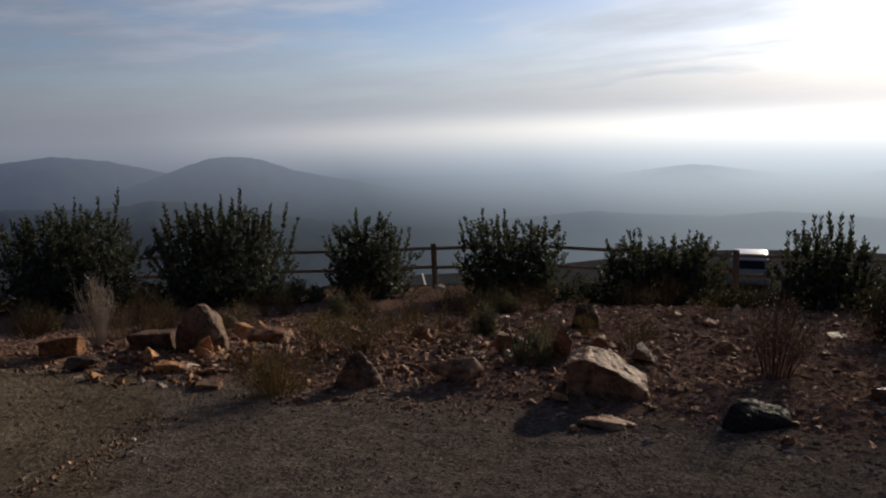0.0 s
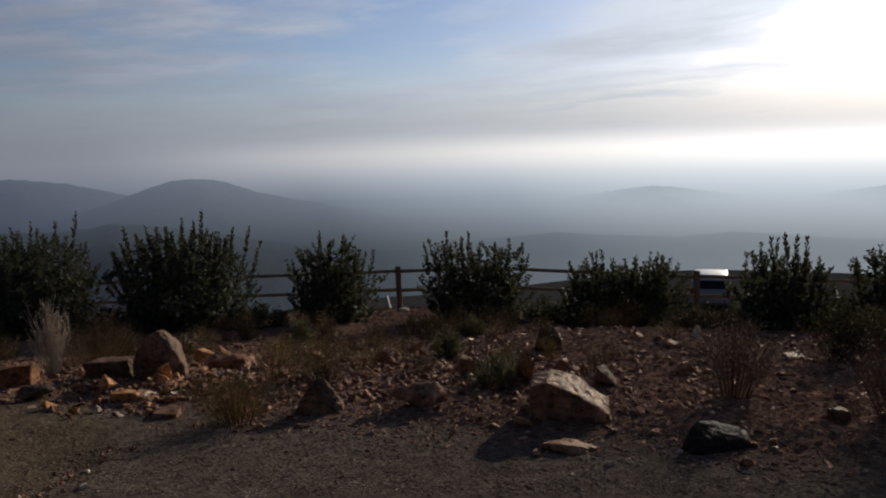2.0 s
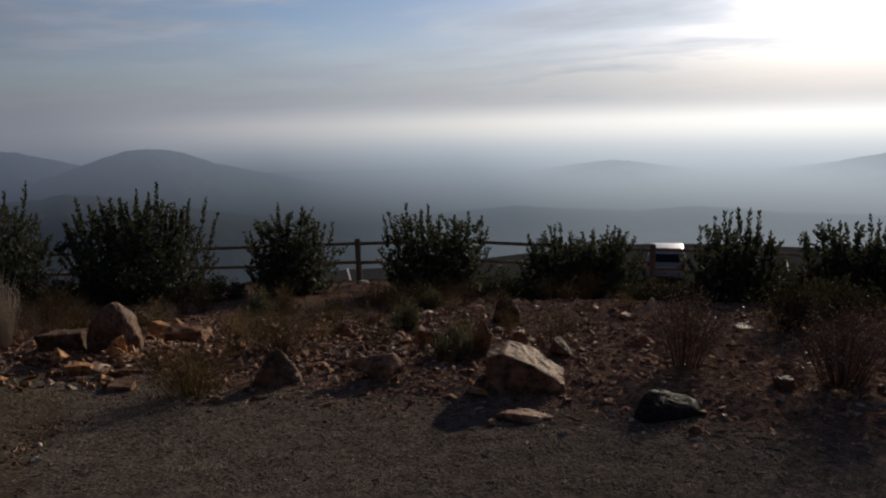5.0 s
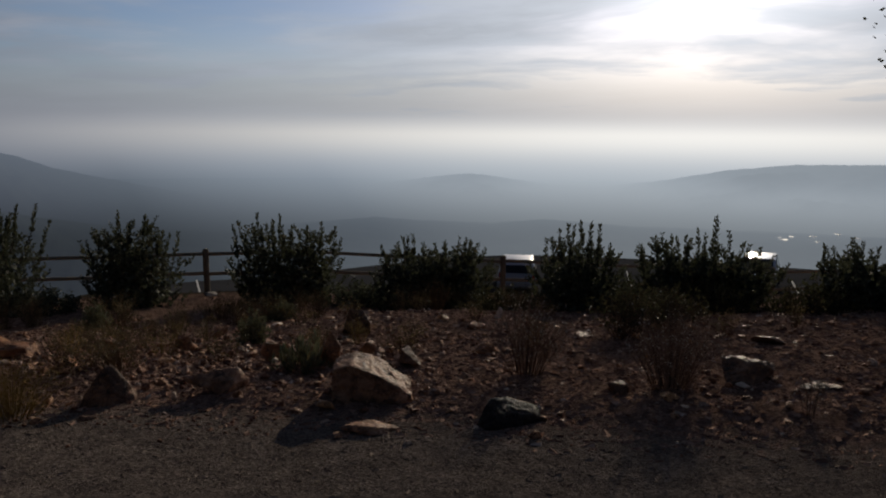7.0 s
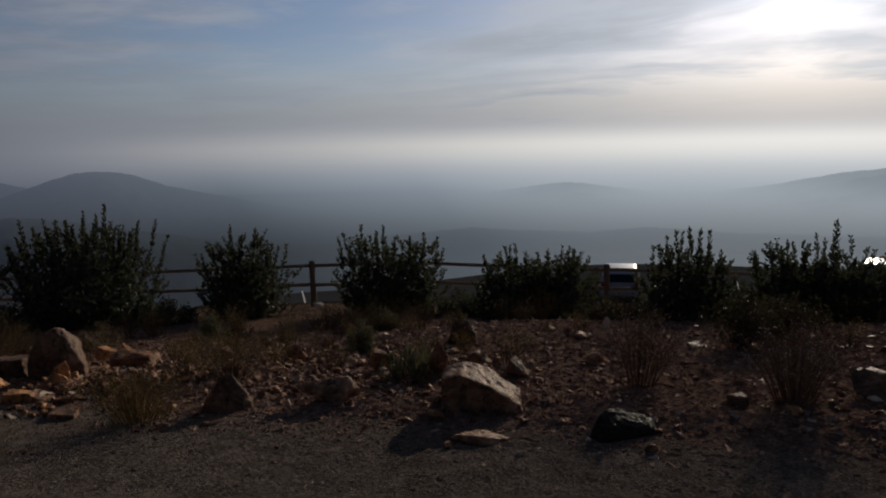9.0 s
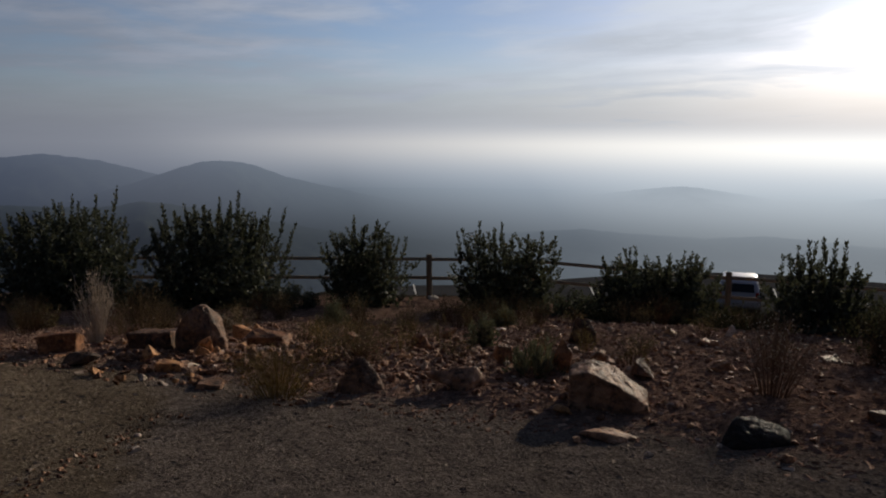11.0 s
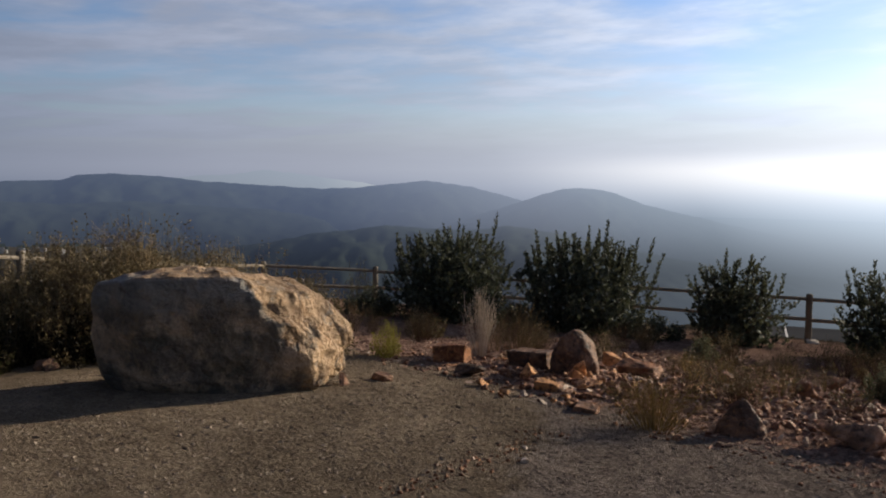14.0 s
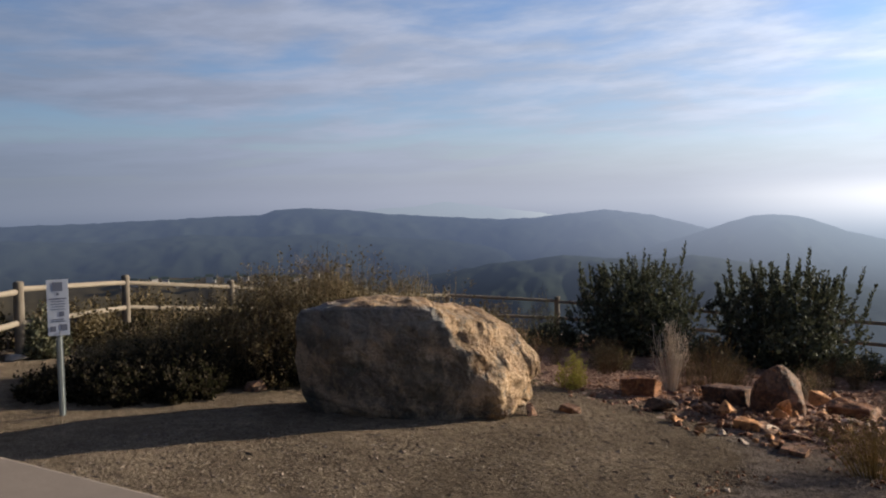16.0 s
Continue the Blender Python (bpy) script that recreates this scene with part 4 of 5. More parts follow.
def shrub_meshes(seed, w, h, stems=60, leaves=3600, size=0.075, shoots=10, leaf_mat="leaf", stem_mat="bark", low=0.12, spread=0.5, slim=0.38, lift=0.5, stem_r=0.012, upright=0.7, bias=0.72):
    """A shrub of upright stems clothed in leaves, with single shoots standing out above its crown."""
    rng = random.Random(seed)
    sv, sf, lv, lf = [], [], [], []
    lobes = [(rng.uniform(0, 6.28), rng.uniform(0.72, 1.1)) for _ in range(7)]
    for k in range(stems + shoots):
        a = rng.uniform(0, 2 * math.pi)
        lobe = max(s * (0.5 + 0.5 * math.cos(a - b)) for b, s in lobes)
        if k < stems:
            q = rng.random() ** 0.75
            reach = 0.5 * w * math.sqrt(rng.uniform(0.25, 1.0)) * (1 - q ** 3.0) ** 0.5 * (0.80 + 0.25 * lobe)
            top = h * (0.08 + 0.70 * q) * rng.uniform(0.84, 1.0)
        else:
            reach = 0.5 * w * rng.uniform(0.0, 0.9)
            top = h * (rng.uniform(0.72, 0.92) if rng.random() < 0.75 else rng.uniform(0.9, 1.04)) * (1 - 0.16 * (2 * reach / w) ** 2)
        tip = Vector((reach * math.cos(a), reach * math.sin(a), top))
        k0 = 0.25 + upright * 0.5
        root = Vector((tip.x * k0 + rng.uniform(-0.05, 0.05), tip.y * k0 + rng.uniform(-0.05, 0.05), -0.05))
        mid = Vector((tip.x * (0.8 + upright * 0.22), tip.y * (0.8 + upright * 0.22), top * 0.45))
        path = []
        for i in range(6):
            f = i / 5
            p = root * (1 - f) ** 2 + mid * 2 * f * (1 - f) + tip * f * f
            path.append(p + Vector((rng.uniform(-1, 1), rng.uniform(-1, 1), 0)) * 0.015 * w)
        tube(sv, sf, path, stem_r, stem_r * 0.25)
        count = int(leaves / (stems + shoots) * (1.25 if k < stems else 0.6))
        for i in range(count):
            f = low + (1 - low) * rng.random() ** bias
            j = min(4, int(f * 5))
            p = path[j].lerp(path[j + 1], f * 5 - j)
            way = (path[j + 1] - path[j]).normalized()
            off = Vector((rng.gauss(0, 1), rng.gauss(0, 1), rng.gauss(0, 0.6)))
            wide = (0.060 if k < stems else 0.016) * w * rng.random()
            out = off.normalized() + way * lift
            leaf(lv, lf, p + off.normalized() * wide, out, size * rng.uniform(0.6, 1.25), rng, slim)
    return mesh("stem_clump", sv, sf, stem_mat), mesh("foliage", lv, lf, leaf_mat)


def evergreen_meshes(seed, w, h, spires, lobes=((0.0, 1.0),), bristle=6, dense=1.0):
    """A leathery evergreen: a full body of leafy twigs, dark inside, with single leafy spires (offset across, height) above it.
    lobes: (offset across as a part of the width, height as a part of h) of the crown's rounded heads."""
    rng = random.Random(seed)
    sv, sf, lv, lf = [], [], [], []
    wide = 0.5 * w * (1.0 if len(lobes) == 1 else 0.66)

    def sprig(p, way, length, size, gap, lift=0.85, slim=0.33):
        """A twig from p with leaves in pairs, larger at the foot."""
        way = way.normalized()
        path = [p + way * length * f + Vector((rng.gauss(0, 1), rng.gauss(0, 1), 0)) * 0.012 for f in (0, 0.5, 1)]
        tube(sv, sf, path, 0.006, 0.003)
        at, turn = 0.0, rng.uniform(0, 6.28)
        while at < 1.0:
            q = path[0].lerp(path[1], at * 2) if at < 0.5 else path[1].lerp(path[2], at * 2 - 1)
            turn += 1.9
            for side in (0.0, math.pi):
                out = Vector((math.cos(turn + side), math.sin(turn + side), 0.15)) + way * lift * rng.uniform(0.6, 1.4)
                leaf(lv, lf, q, out, size * rng.uniform(0.7, 1.15) * (1.1 - 0.35 * at), rng, slim)
            at += gap / length

    def skin(a, t, lobe):
        """A point of the crown's outline: direction a, height part t."""
        off, top = lobe
        dent = 0.94 + 0.34 * noise.fractal(Vector((math.cos(a) * 1.9, math.sin(a) * 1.9, t * 3.2 + seed)), 0.8, 2.1, 3)
        r = wide * dent * math.sqrt(max(0.0, 1 - ((t - 0.46) / (0.56 if t > 0.46 else 0.74)) ** 2))
        rise = 0.93 + 0.16 * noise.fractal(Vector((r * math.cos(a) * 2.4, r * math.sin(a) * 2.4, seed * 1.7)), 0.8, 2.1, 3)
        return Vector((off * w + r * math.cos(a), r * math.sin(a), t * h * top * rise))

    for lobe in lobes:
        share = dense / len(lobes) ** 0.6
        for _ in range(int(96 * w * h * share)):
            a, t = rng.uniform(0, 6.28), rng.random() ** 0.85
            p = skin(a, t, lobe)
            depth = rng.uniform(0.72, 1.0)
            p = Vector((lobe[0] * w + (p.x - lobe[0] * w) * depth, p.y * depth, p.z * rng.uniform(0.93, 1.0)))
            way = Vector((math.cos(a) * 0.6, math.sin(a) * 0.6, 0.5 + 0.9 * t))
            sprig(p, way, 0.09 + 0.26 * rng.random() ** 2, 0.080, 0.036)
        for _ in range(int(760 * w * h * share)):
            a, t = rng.uniform(0, 6.28), rng.random()
            p = skin(a, t, lobe)
            depth = math.sqrt(rng.uniform(0.0, 0.62))
            p = Vector((lobe[0] * w + (p.x - lobe[0] * w) * depth, p.y * depth, p.z * rng.uniform(0.5, 0.95)))
            leaf(lv, lf, p, Vector((rng.gauss(0, 1), rng.gauss(0, 1), rng.gauss(0.4, 1))), rng.uniform(0.08, 0.14), rng, 0.42)
        for _ in range(int(9 * w)):
            a, t = rng.uniform(0, 6.28), rng.uniform(0.3, 0.9)
            p = skin(a, t, lobe) * 0.9
            foot = Vector((p.x * 0.25, p.y * 0.25, -0.05))
            tube(sv, sf, [foot, foot.lerp(p, 0.5) + Vector((p.x * 0.12, p.y * 0.12, 0)), p], 0.018, 0.005, 4)
    tops = list(spires)
    for _ in range(bristle):
        lobe = lobes[rng.randrange(len(lobes))]
        f = rng.uniform(-0.85, 0.85)
        tops.append((lobe[0] * w + f * wide, h * lobe[1] * (0.62 + 0.36 * math.sqrt(1 - f * f)) + rng.uniform(0.05, 0.20)))
    for dx, top in tops:
        deep = rng.uniform(-0.25, 0.25) * w
        base = top - rng.uniform(0.46, 0.70)
        lean = Vector((dx * 0.10 + rng.uniform(-0.06, 0.06), rng.uniform(-0.08, 0.08), top - base))
        foot = Vector((dx * 0.72, deep * 0.6, max(0.05, base - 0.75)))
        tube(sv, sf, [foot, foot.lerp(Vector((dx - lean.x, deep, base)), 0.5), Vector((dx - lean.x, deep, base))], 0.009, 0.006)
        sprig(foot.lerp(Vector((dx - lean.x, deep, base)), 0.55), Vector((dx - lean.x, deep, base)) - foot, 0.34, 0.085, 0.045)
        sprig(Vector((dx - lean.x, deep, base)), lean, lean.length, 0.110, 0.040, 1.7, 0.27)
    return mesh("stem_clump", sv, sf, "bark"), mesh("foliage", lv, lf, "leaf")


def shrub(name, x, y, meshes, label, category="bush", group="", turn=0.0, sink=0.03):
    ob = empty(name, pose(x, y, ground_z(x, y) - sink, 0, 0, turn), label, category, group)
    tagged(part("stem_clump", meshes[0], ob), kind="stuff")
    tagged(part("foliage", meshes[1], ob), kind="stuff")
    return ob


def twig_meshes(seed, w, h, stems, mat, head_mat=None, heads=0, head_size=0.02, r=0.004, fork=3, base=0.32):
    """A dry weed: a fan of thin forking stems, with seed heads on the tips where asked."""
    rng = random.Random(seed)
    v, f, hv, hf = [], [], [], []
    for _ in range(stems):
        a, u = rng.uniform(0, 6.283), rng.random() ** 0.7
        top = h * rng.uniform(0.6, 1.0) * (1 - 0.35 * u * u)
        tip = Vector((0.5 * w * u * math.cos(a), 0.5 * w * u * math.sin(a), top))
        root = Vector((tip.x * base, tip.y * base, -0.03))
        mid = Vector((tip.x * 0.58, tip.y * 0.58, top * 0.55))
        path = [root * (1 - t) ** 2 + mid * 2 * t * (1 - t) + tip * t * t for t in (0, 0.25, 0.5, 0.75, 1)]
        tube(v, f, path, r, r * 0.4)
        ends = [tip]
        for _ in range(fork):
            t = rng.randrange(2, 5)
            p = path[t - 1].lerp(path[t], rng.random())
            q = p + Vector((rng.uniform(-1, 1) * 0.16 * w, rng.uniform(-1, 1) * 0.16 * w, rng.uniform(0.08, 0.25) * h))
            tube(v, f, [p, p.lerp(q, 0.5) + Vector((0, 0, -0.01)), q], r * 0.6, r * 0.3)
            ends.append(q)
        if head_mat:
            for p in ends:
                for _ in range(heads):
                    o = Vector((rng.gauss(0, 1), rng.gauss(0, 1), rng.gauss(0, 1)))
                    leaf(hv, hf, p + o * head_size * 0.5 - Vector((0, 0, rng.random() * h * 0.12)), o + Vector((0, 0, 0.8)), head_size * rng.uniform(0.6, 1.3), rng, 0.45)
    return mesh("stem_clump", v, f, mat), (mesh("seed_spray", hv, hf, head_mat) if head_mat else None)


def weed(name, x, y, meshes, label, category="dry weed", group="", turn=0.0):
    ob = empty(name, pose(x, y, ground_z(x, y) - 0.01, 0, 0, turn), label, category, group)
    tagged(part("stem_clump", meshes[0], ob), kind="stuff")
    if meshes[1]:
        tagged(part("seed_spray", meshes[1], ob), kind="stuff")
    return ob


def build_plants():
    row = "row of evergreen shrubs before the fence"
    for seed, x, y, w, h, spires, lobes, bristle, label in (
            (101, -8.0, 16.9, 3.15, 2.08, ((-1.3, 2.1), (-0.75, 2.15), (-0.19, 2.32), (-0.03, 2.25), (0.19, 2.4), (0.69, 2.4), (1.05, 2.6), (0.4, 2.2)), ((0.0, 1.0),), 22,
             "tall dark evergreen shrub with many upright shoots"),
            (102, -4.95, 17.3, 3.1, 2.02, ((-1.05, 2.27), (-0.6, 2.32), (-0.2, 2.30), (0.15, 2.38), (0.58, 2.56), (0.88, 2.1), (1.16, 2.22), (1.5, 2.2), (1.75, 1.85), (-0.4, 2.2), (-0.8, 2.15), (0.4, 2.25)), ((0.0, 1.0),), 30,
             "broad dark evergreen shrub with bristling shoots"),
            (103, -1.70, 17.6, 2.0, 1.72, ((-0.21, 2.08), (-0.6, 1.72), (0.0, 1.84), (0.34, 1.92), (0.54, 1.72), (0.98, 1.5)), ((0.0, 1.0),), 9,
             "round dark evergreen shrub beside a fence post"),
            (104, 1.45, 16.9, 2.15, 1.62, ((-1.04, 1.74), (-0.94, 1.78), (-0.6, 1.88), (-0.42, 1.72), (-0.27, 1.76), (-0.12, 1.92), (0.12, 1.6), (0.72, 1.78), (1.02, 1.66)), ((-0.22, 0.98), (0.22, 1.0)), 8,
             "open dark evergreen shrub with forked top"),
            (105, 4.15, 15.0, 2.35, 1.32, ((-0.5, 1.52), (-1.0, 1.34), (-0.42, 1.50), (0.22, 1.46), (0.5, 1.46), (-0.6, 1.46)), ((-0.2, 0.95), (0.2, 1.0)), 10,
             "wide low evergreen shrub on the mound"),
            (106, 6.15, 12.65, 1.85, 1.24, ((-0.18, 1.63), (-0.08, 1.6), (0.04, 1.66), (0.22, 1.64), (0.36, 1.6), (-0.34, 1.46), (-0.58, 1.32), (0.55, 1.26)), ((0.0, 1.0),), 5,
             "evergreen shrub with tall leafy sprigs"),
            (107, 8.15, 11.9, 2.3, 1.12, ((0.18, 1.62), (0.22, 1.55), (-0.12, 1.36), (0.02, 1.34), (-0.3, 1.28)), ((-0.2, 1.0), (0.22, 0.92)), 8,
             "dense dark evergreen shrub with one tall sprig"),
            (108, 9.66, 9.87, 1.7, 0.86, ((-0.2, 1.1), (-0.05, 1.06)), ((0.0, 1.0),), 5, "low dark evergreen shrub"),
            (109, 11.0, 8.8, 2.0, 1.0, (), ((0.0, 1.0),), 6, "dense dark evergreen shrub")):
        shrub("bush", x, y, evergreen_meshes(seed, w, h, spires, lobes, bristle, {103: 0.8, 104: 0.58, 106: 0.8}.get(seed, 0.9)), label, "bush", row, math.degrees(math.atan2(-x, y)))
    for seed, x, y, w, h in ((111, -3.35, 16.9, 1.7, 0.75), (112, -6.55, 17.3, 1.8, 0.8), (113, 2.85, 15.9, 1.5, 0.65), (114, 7.2, 12.8, 1.5, 0.65), (116, -9.9, 16.5, 1.6, 0.8)):
        shrub("low_bush", x, y, shrub_meshes(seed, w, h, 60, 3000, 0.06, 8), "low dark undergrowth bush between taller shrubs", "bush", "undergrowth before the fence", seed * 40)
    # beside the path: a big brown buckwheat thicket
    for seed, x, y, w, h, label in ((121, -9.75, 5.1, 1.5, 0.6, "low brown buckwheat bush in shade"), (122, -9.15, 5.75, 1.9, 0.92, "brown buckwheat bush with pale seed heads"),
                                    (123, -8.55, 6.45, 2.1, 1.55, "tall brown buckwheat bush with pale seed heads"), (124, -8.1, 7.15, 2.3, 1.82, "tallest brown buckwheat bush of the thicket"),
                                    (125, -7.5, 8.1, 2.2, 1.55, "tall thin brown bush behind the boulder"), (126, -9.9, 6.6, 2.0, 0.85, "brown buckwheat bush before the fence"),
                                    (127, -6.7, 8.8, 1.5, 1.2, "thin brown bush behind the boulder"), (128, -8.75, 6.1, 1.3, 0.9, "dense dark buckwheat bush beside the boulder")):
        shrub("buckwheat_bush", x, y, shrub_meshes(seed, w, h, 260, 19000, 0.029, 300, "thicket", "stalk", 0.04, 0.5, 0.48, 0.7, 0.0034, bias=0.95), label, "bush", "buckwheat thicket", seed * 33)
    for seed, x, y, w, h, stems in ((151, -9.0, 5.85, 1.7, 0.88, 200), (152, -8.5, 6.5, 1.8, 1.30, 300), (153, -8.05, 7.1, 1.9, 1.50, 320), (154, -7.45, 7.9, 1.9, 1.28, 220),
                                    (155, -8.75, 6.0, 1.4, 1.02, 220), (156, -6.8, 8.7, 1.6, 1.02, 130), (157, -9.5, 5.3, 1.5, 0.62, 150)):
        weed("dry_grass", x, y, twig_meshes(seed, w, h, stems, "stalk", "thicket", 2, 0.030, 0.0042, 4), "tall tan dry stalks rising from the thicket", "dry weed", "dry stalks of the thicket", seed * 31)
    for seed, x, y, w, h, mat in ((191, -12.15, 5.35, 0.7, 0.85, "sage"), (192, -13.2, 6.2, 1.8, 0.9, "thicket"), (193, -12.9, 4.2, 1.7, 0.8, "dusk leaf"), (194, -14.4, 8.3, 2.0, 1.0, "thicket"),
                                  (195, -11.6, 6.9, 1.9, 0.8, "dusk leaf"), (196, -12.6, 9.0, 1.9, 0.8, "thicket"), (197, -14.6, 5.0, 2.0, 0.9, "dusk leaf"), (198, -10.9, 8.4, 1.8, 0.75, "dusk leaf"),
                                  (199, -14.8, 11.5, 2.2, 0.9, "dusk leaf"), (200, -11.8, 11.8, 2.0, 0.8, "thicket")):
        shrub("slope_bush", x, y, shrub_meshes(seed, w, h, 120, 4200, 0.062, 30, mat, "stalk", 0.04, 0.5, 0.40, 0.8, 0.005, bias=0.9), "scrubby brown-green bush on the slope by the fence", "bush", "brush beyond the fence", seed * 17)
    # brush whose dark leaf colour stands in for shade at the thicket's foot
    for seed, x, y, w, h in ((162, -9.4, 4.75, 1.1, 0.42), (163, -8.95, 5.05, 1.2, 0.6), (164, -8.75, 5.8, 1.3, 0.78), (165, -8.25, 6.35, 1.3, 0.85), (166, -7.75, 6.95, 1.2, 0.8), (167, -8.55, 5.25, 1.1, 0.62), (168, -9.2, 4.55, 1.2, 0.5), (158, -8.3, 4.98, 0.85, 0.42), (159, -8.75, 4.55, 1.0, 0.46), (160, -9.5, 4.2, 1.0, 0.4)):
        shrub("dark_brush", x, y, shrub_meshes(seed, w, h, 150, 9000, 0.042, 40, "dusk leaf", "bark", 0.02, 0.5, 0.45, 0.9, 0.005, bias=0.95), "low brush at the thicket's foot, leaves darkened for its shade", "bush", "brush under the thicket", seed * 21)
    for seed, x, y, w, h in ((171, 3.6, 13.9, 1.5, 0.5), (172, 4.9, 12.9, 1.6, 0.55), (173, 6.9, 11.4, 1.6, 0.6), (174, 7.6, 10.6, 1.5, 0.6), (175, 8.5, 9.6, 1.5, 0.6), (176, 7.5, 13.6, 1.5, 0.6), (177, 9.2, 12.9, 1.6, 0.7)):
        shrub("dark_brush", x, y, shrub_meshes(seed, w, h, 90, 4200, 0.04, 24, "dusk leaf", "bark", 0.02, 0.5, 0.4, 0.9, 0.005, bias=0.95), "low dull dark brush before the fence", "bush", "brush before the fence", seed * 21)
    weed("white_weed", -4.56, 10.2, twig_meshes(131, 0.58, 1.0, 64, "straw", "straw", 2, 0.020, 0.0045, 5, 0.24), "bleached grey-white dead weed clump")
    weed("brown_weed", -4.1, 10.55, twig_meshes(132, 1.0, 0.85, 90, "stalk", "thicket", 1, 0.02, 0.003, 4), "brown leafless weed clump beside stones")
    shrub("yellow_bush", -5.55, 9.2, shrub_meshes(133, 0.5, 0.66, 60, 1500, 0.035, 12, "lime", "ochre", 0.1, 0.2, 0.16, 2.2, 0.003), "small yellow-green bush at the bed's edge")
    for seed, x, y, w, h, mat in ((134, -1.92, 13.9, 0.6, 0.58, "sage"), (135, 1.08, 13.6, 0.62, 0.48, "sage"), (136, 0.48, 9.7, 0.42, 0.56, "sage"), (137, -6.9, 13.2, 1.0, 0.55, "thicket"),
                                  (138, -11.2, 18.1, 1.0, 1.5, "sage"), (140, 6.4, 10.4, 0.7, 0.5, "sage")):
        shrub("small_bush", x, y, shrub_meshes(seed, w, h, 50, 1500, 0.04, 8, mat, "twig", 0.1, 0.4, 0.3, 1.2, 0.004), "small grey-green bush in the stony bed", "bush")
    shrub("blade_bush", 0.86, 7.72, shrub_meshes(139, 0.58, 0.36, 34, 420, 0.10, 6, "sage", "twig", 0.05, 0.4, 0.10, 2.4, 0.004), "small bush of narrow grey-green blades", "bush")
    weed("ochre_weed", -1.55, 6.90, twig_meshes(141, 1.2, 0.50, 135, "ochre", "ochre", 1, 0.016, 0.003, 4), "spreading ochre dry weed at the path's edge")
    weed("dry_weed", -0.9, 8.3, twig_meshes(142, 0.8, 0.42, 60, "twig", "thicket", 1, 0.02, 0.003, 4), "brown dry weed in the bed")
    weed("seeded_weed", 2.83, 6.68, twig_meshes(143, 0.80, 0.78, 84, "russet", "straw", 1, 0.020, 0.004, 4), "tall brown weed with pale seed heads", "dry weed", "tall seeded weeds")
    weed("seeded_weed", 3.82, 5.82, twig_meshes(144, 1.0, 0.76, 125, "russet", "straw", 1, 0.016, 0.004, 4), "tall brown weed with pale seed heads", "dry weed", "tall seeded weeds")
    weed("seeded_weed", 4.42, 4.85, twig_meshes(147, 0.34, 0.38, 16, "russet", "straw", 1, 0.018, 0.003, 3), "thin brown weed with pale seed heads", "dry weed", "tall seeded weeds")
    weed("dry_weed", 4.7, 8.2, twig_meshes(145, 0.9, 0.62, 110, "twig", "dusk leaf", 3, 0.03, 0.004, 4), "dark brown dry bush on the slope")
    weed("dry_weed", 5.6, 8.8, twig_meshes(146, 1.0, 0.55, 110, "twig", "dusk leaf", 3, 0.03, 0.004, 4), "dark brown dry bush on the slope")
    rng = random.Random(19)
    kinds = [twig_meshes(180 + k, 0.75, 0.55, 48, ("twig", "stalk", "twig")[k], "dusk leaf", 1, 0.02, 0.003, 4) for k in range(3)]
    for k in range(42):
        x, y = (rng.uniform(-8.5, -1.0), rng.uniform(11.2, 15.6)) if k < 20 else (rng.uniform(-1.0, 8.5), rng.uniform(12.6, 15.5) - 0.2 * k / 42)
        weed("brown_weed", x, y, kinds[k % 3], "bare brown dry weed before the shrubs", "dry weed", "dry weeds before the shrubs", rng.uniform(0, 360))
    rng = random.Random(9)
    kinds = [twig_meshes(150 + k, 0.45, 0.34, 26, ("twig", "ochre", "stalk", "twig")[k], "thicket", 2, 0.018, 0.003, 3) for k in range(4)]
    for k in range(54):
        x, y = (rng.uniform(-7.5, 8), rng.uniform(8, 17)) if k % 2 else (rng.gauss(-1.4, 1.8), rng.uniform(8.2, 13))
        if y + 0.5 * x < 7.6:
            continue
        weed("dry_tuft", x, y, kinds[rng.randrange(4)], "small tuft of dry weed in stony soil", "dry weed", "dry tufts", rng.uniform(0, 360))


def build_tree():
    """A small tree at the terrace's end; only the edge of its crown leans into view."""
    x, y = 10.15, 8.6
    rng = random.Random(4)
    tree = empty("tree", pose(x, y, ground_z(x, y) - 0.05), "small dark broadleaf tree with airy crown", "tree")
    v, f, lv, lf = [], [], [], []
    tube(v, f, [Vector((0, 0, -0.1)), Vector((0.05, 0.02, 0.8)), Vector((-0.02, 0.06, 1.7)), Vector((-0.1, 0.02, 2.6))], 0.11, 0.05, 8)
    for _ in range(34):
        a = rng.uniform(0, 6.28)
        r, top = rng.uniform(0.6, 1.75), rng.uniform(2.5, 5.7)
        s = Vector((-0.05, 0.03, rng.uniform(1.2, 2.5)))
        e = Vector((r * math.cos(a), r * math.sin(a), top))
        path = [s, s.lerp(e, 0.35) + Vector((0, 0, 0.12)), s.lerp(e, 0.7) + Vector((0, 0, 0.1)), e]
        tube(v, f, path, 0.025, 0.005)
        for _ in range(110):
            t = rng.uniform(0.35, 1.05)
            o = Vector((rng.gauss(0, 1), rng.gauss(0, 1), rng.gauss(0, 1)))
            leaf(lv, lf, s.lerp(e, t) + o * 0.13, o + Vector((0, 0, 0.3)), rng.uniform(0.05, 0.10), rng, 0.35)
    part("trunk", mesh("trunk", v, f, "bark"), tree)
    part("crown", mesh("crown", lv, lf, "leaf"), tree)


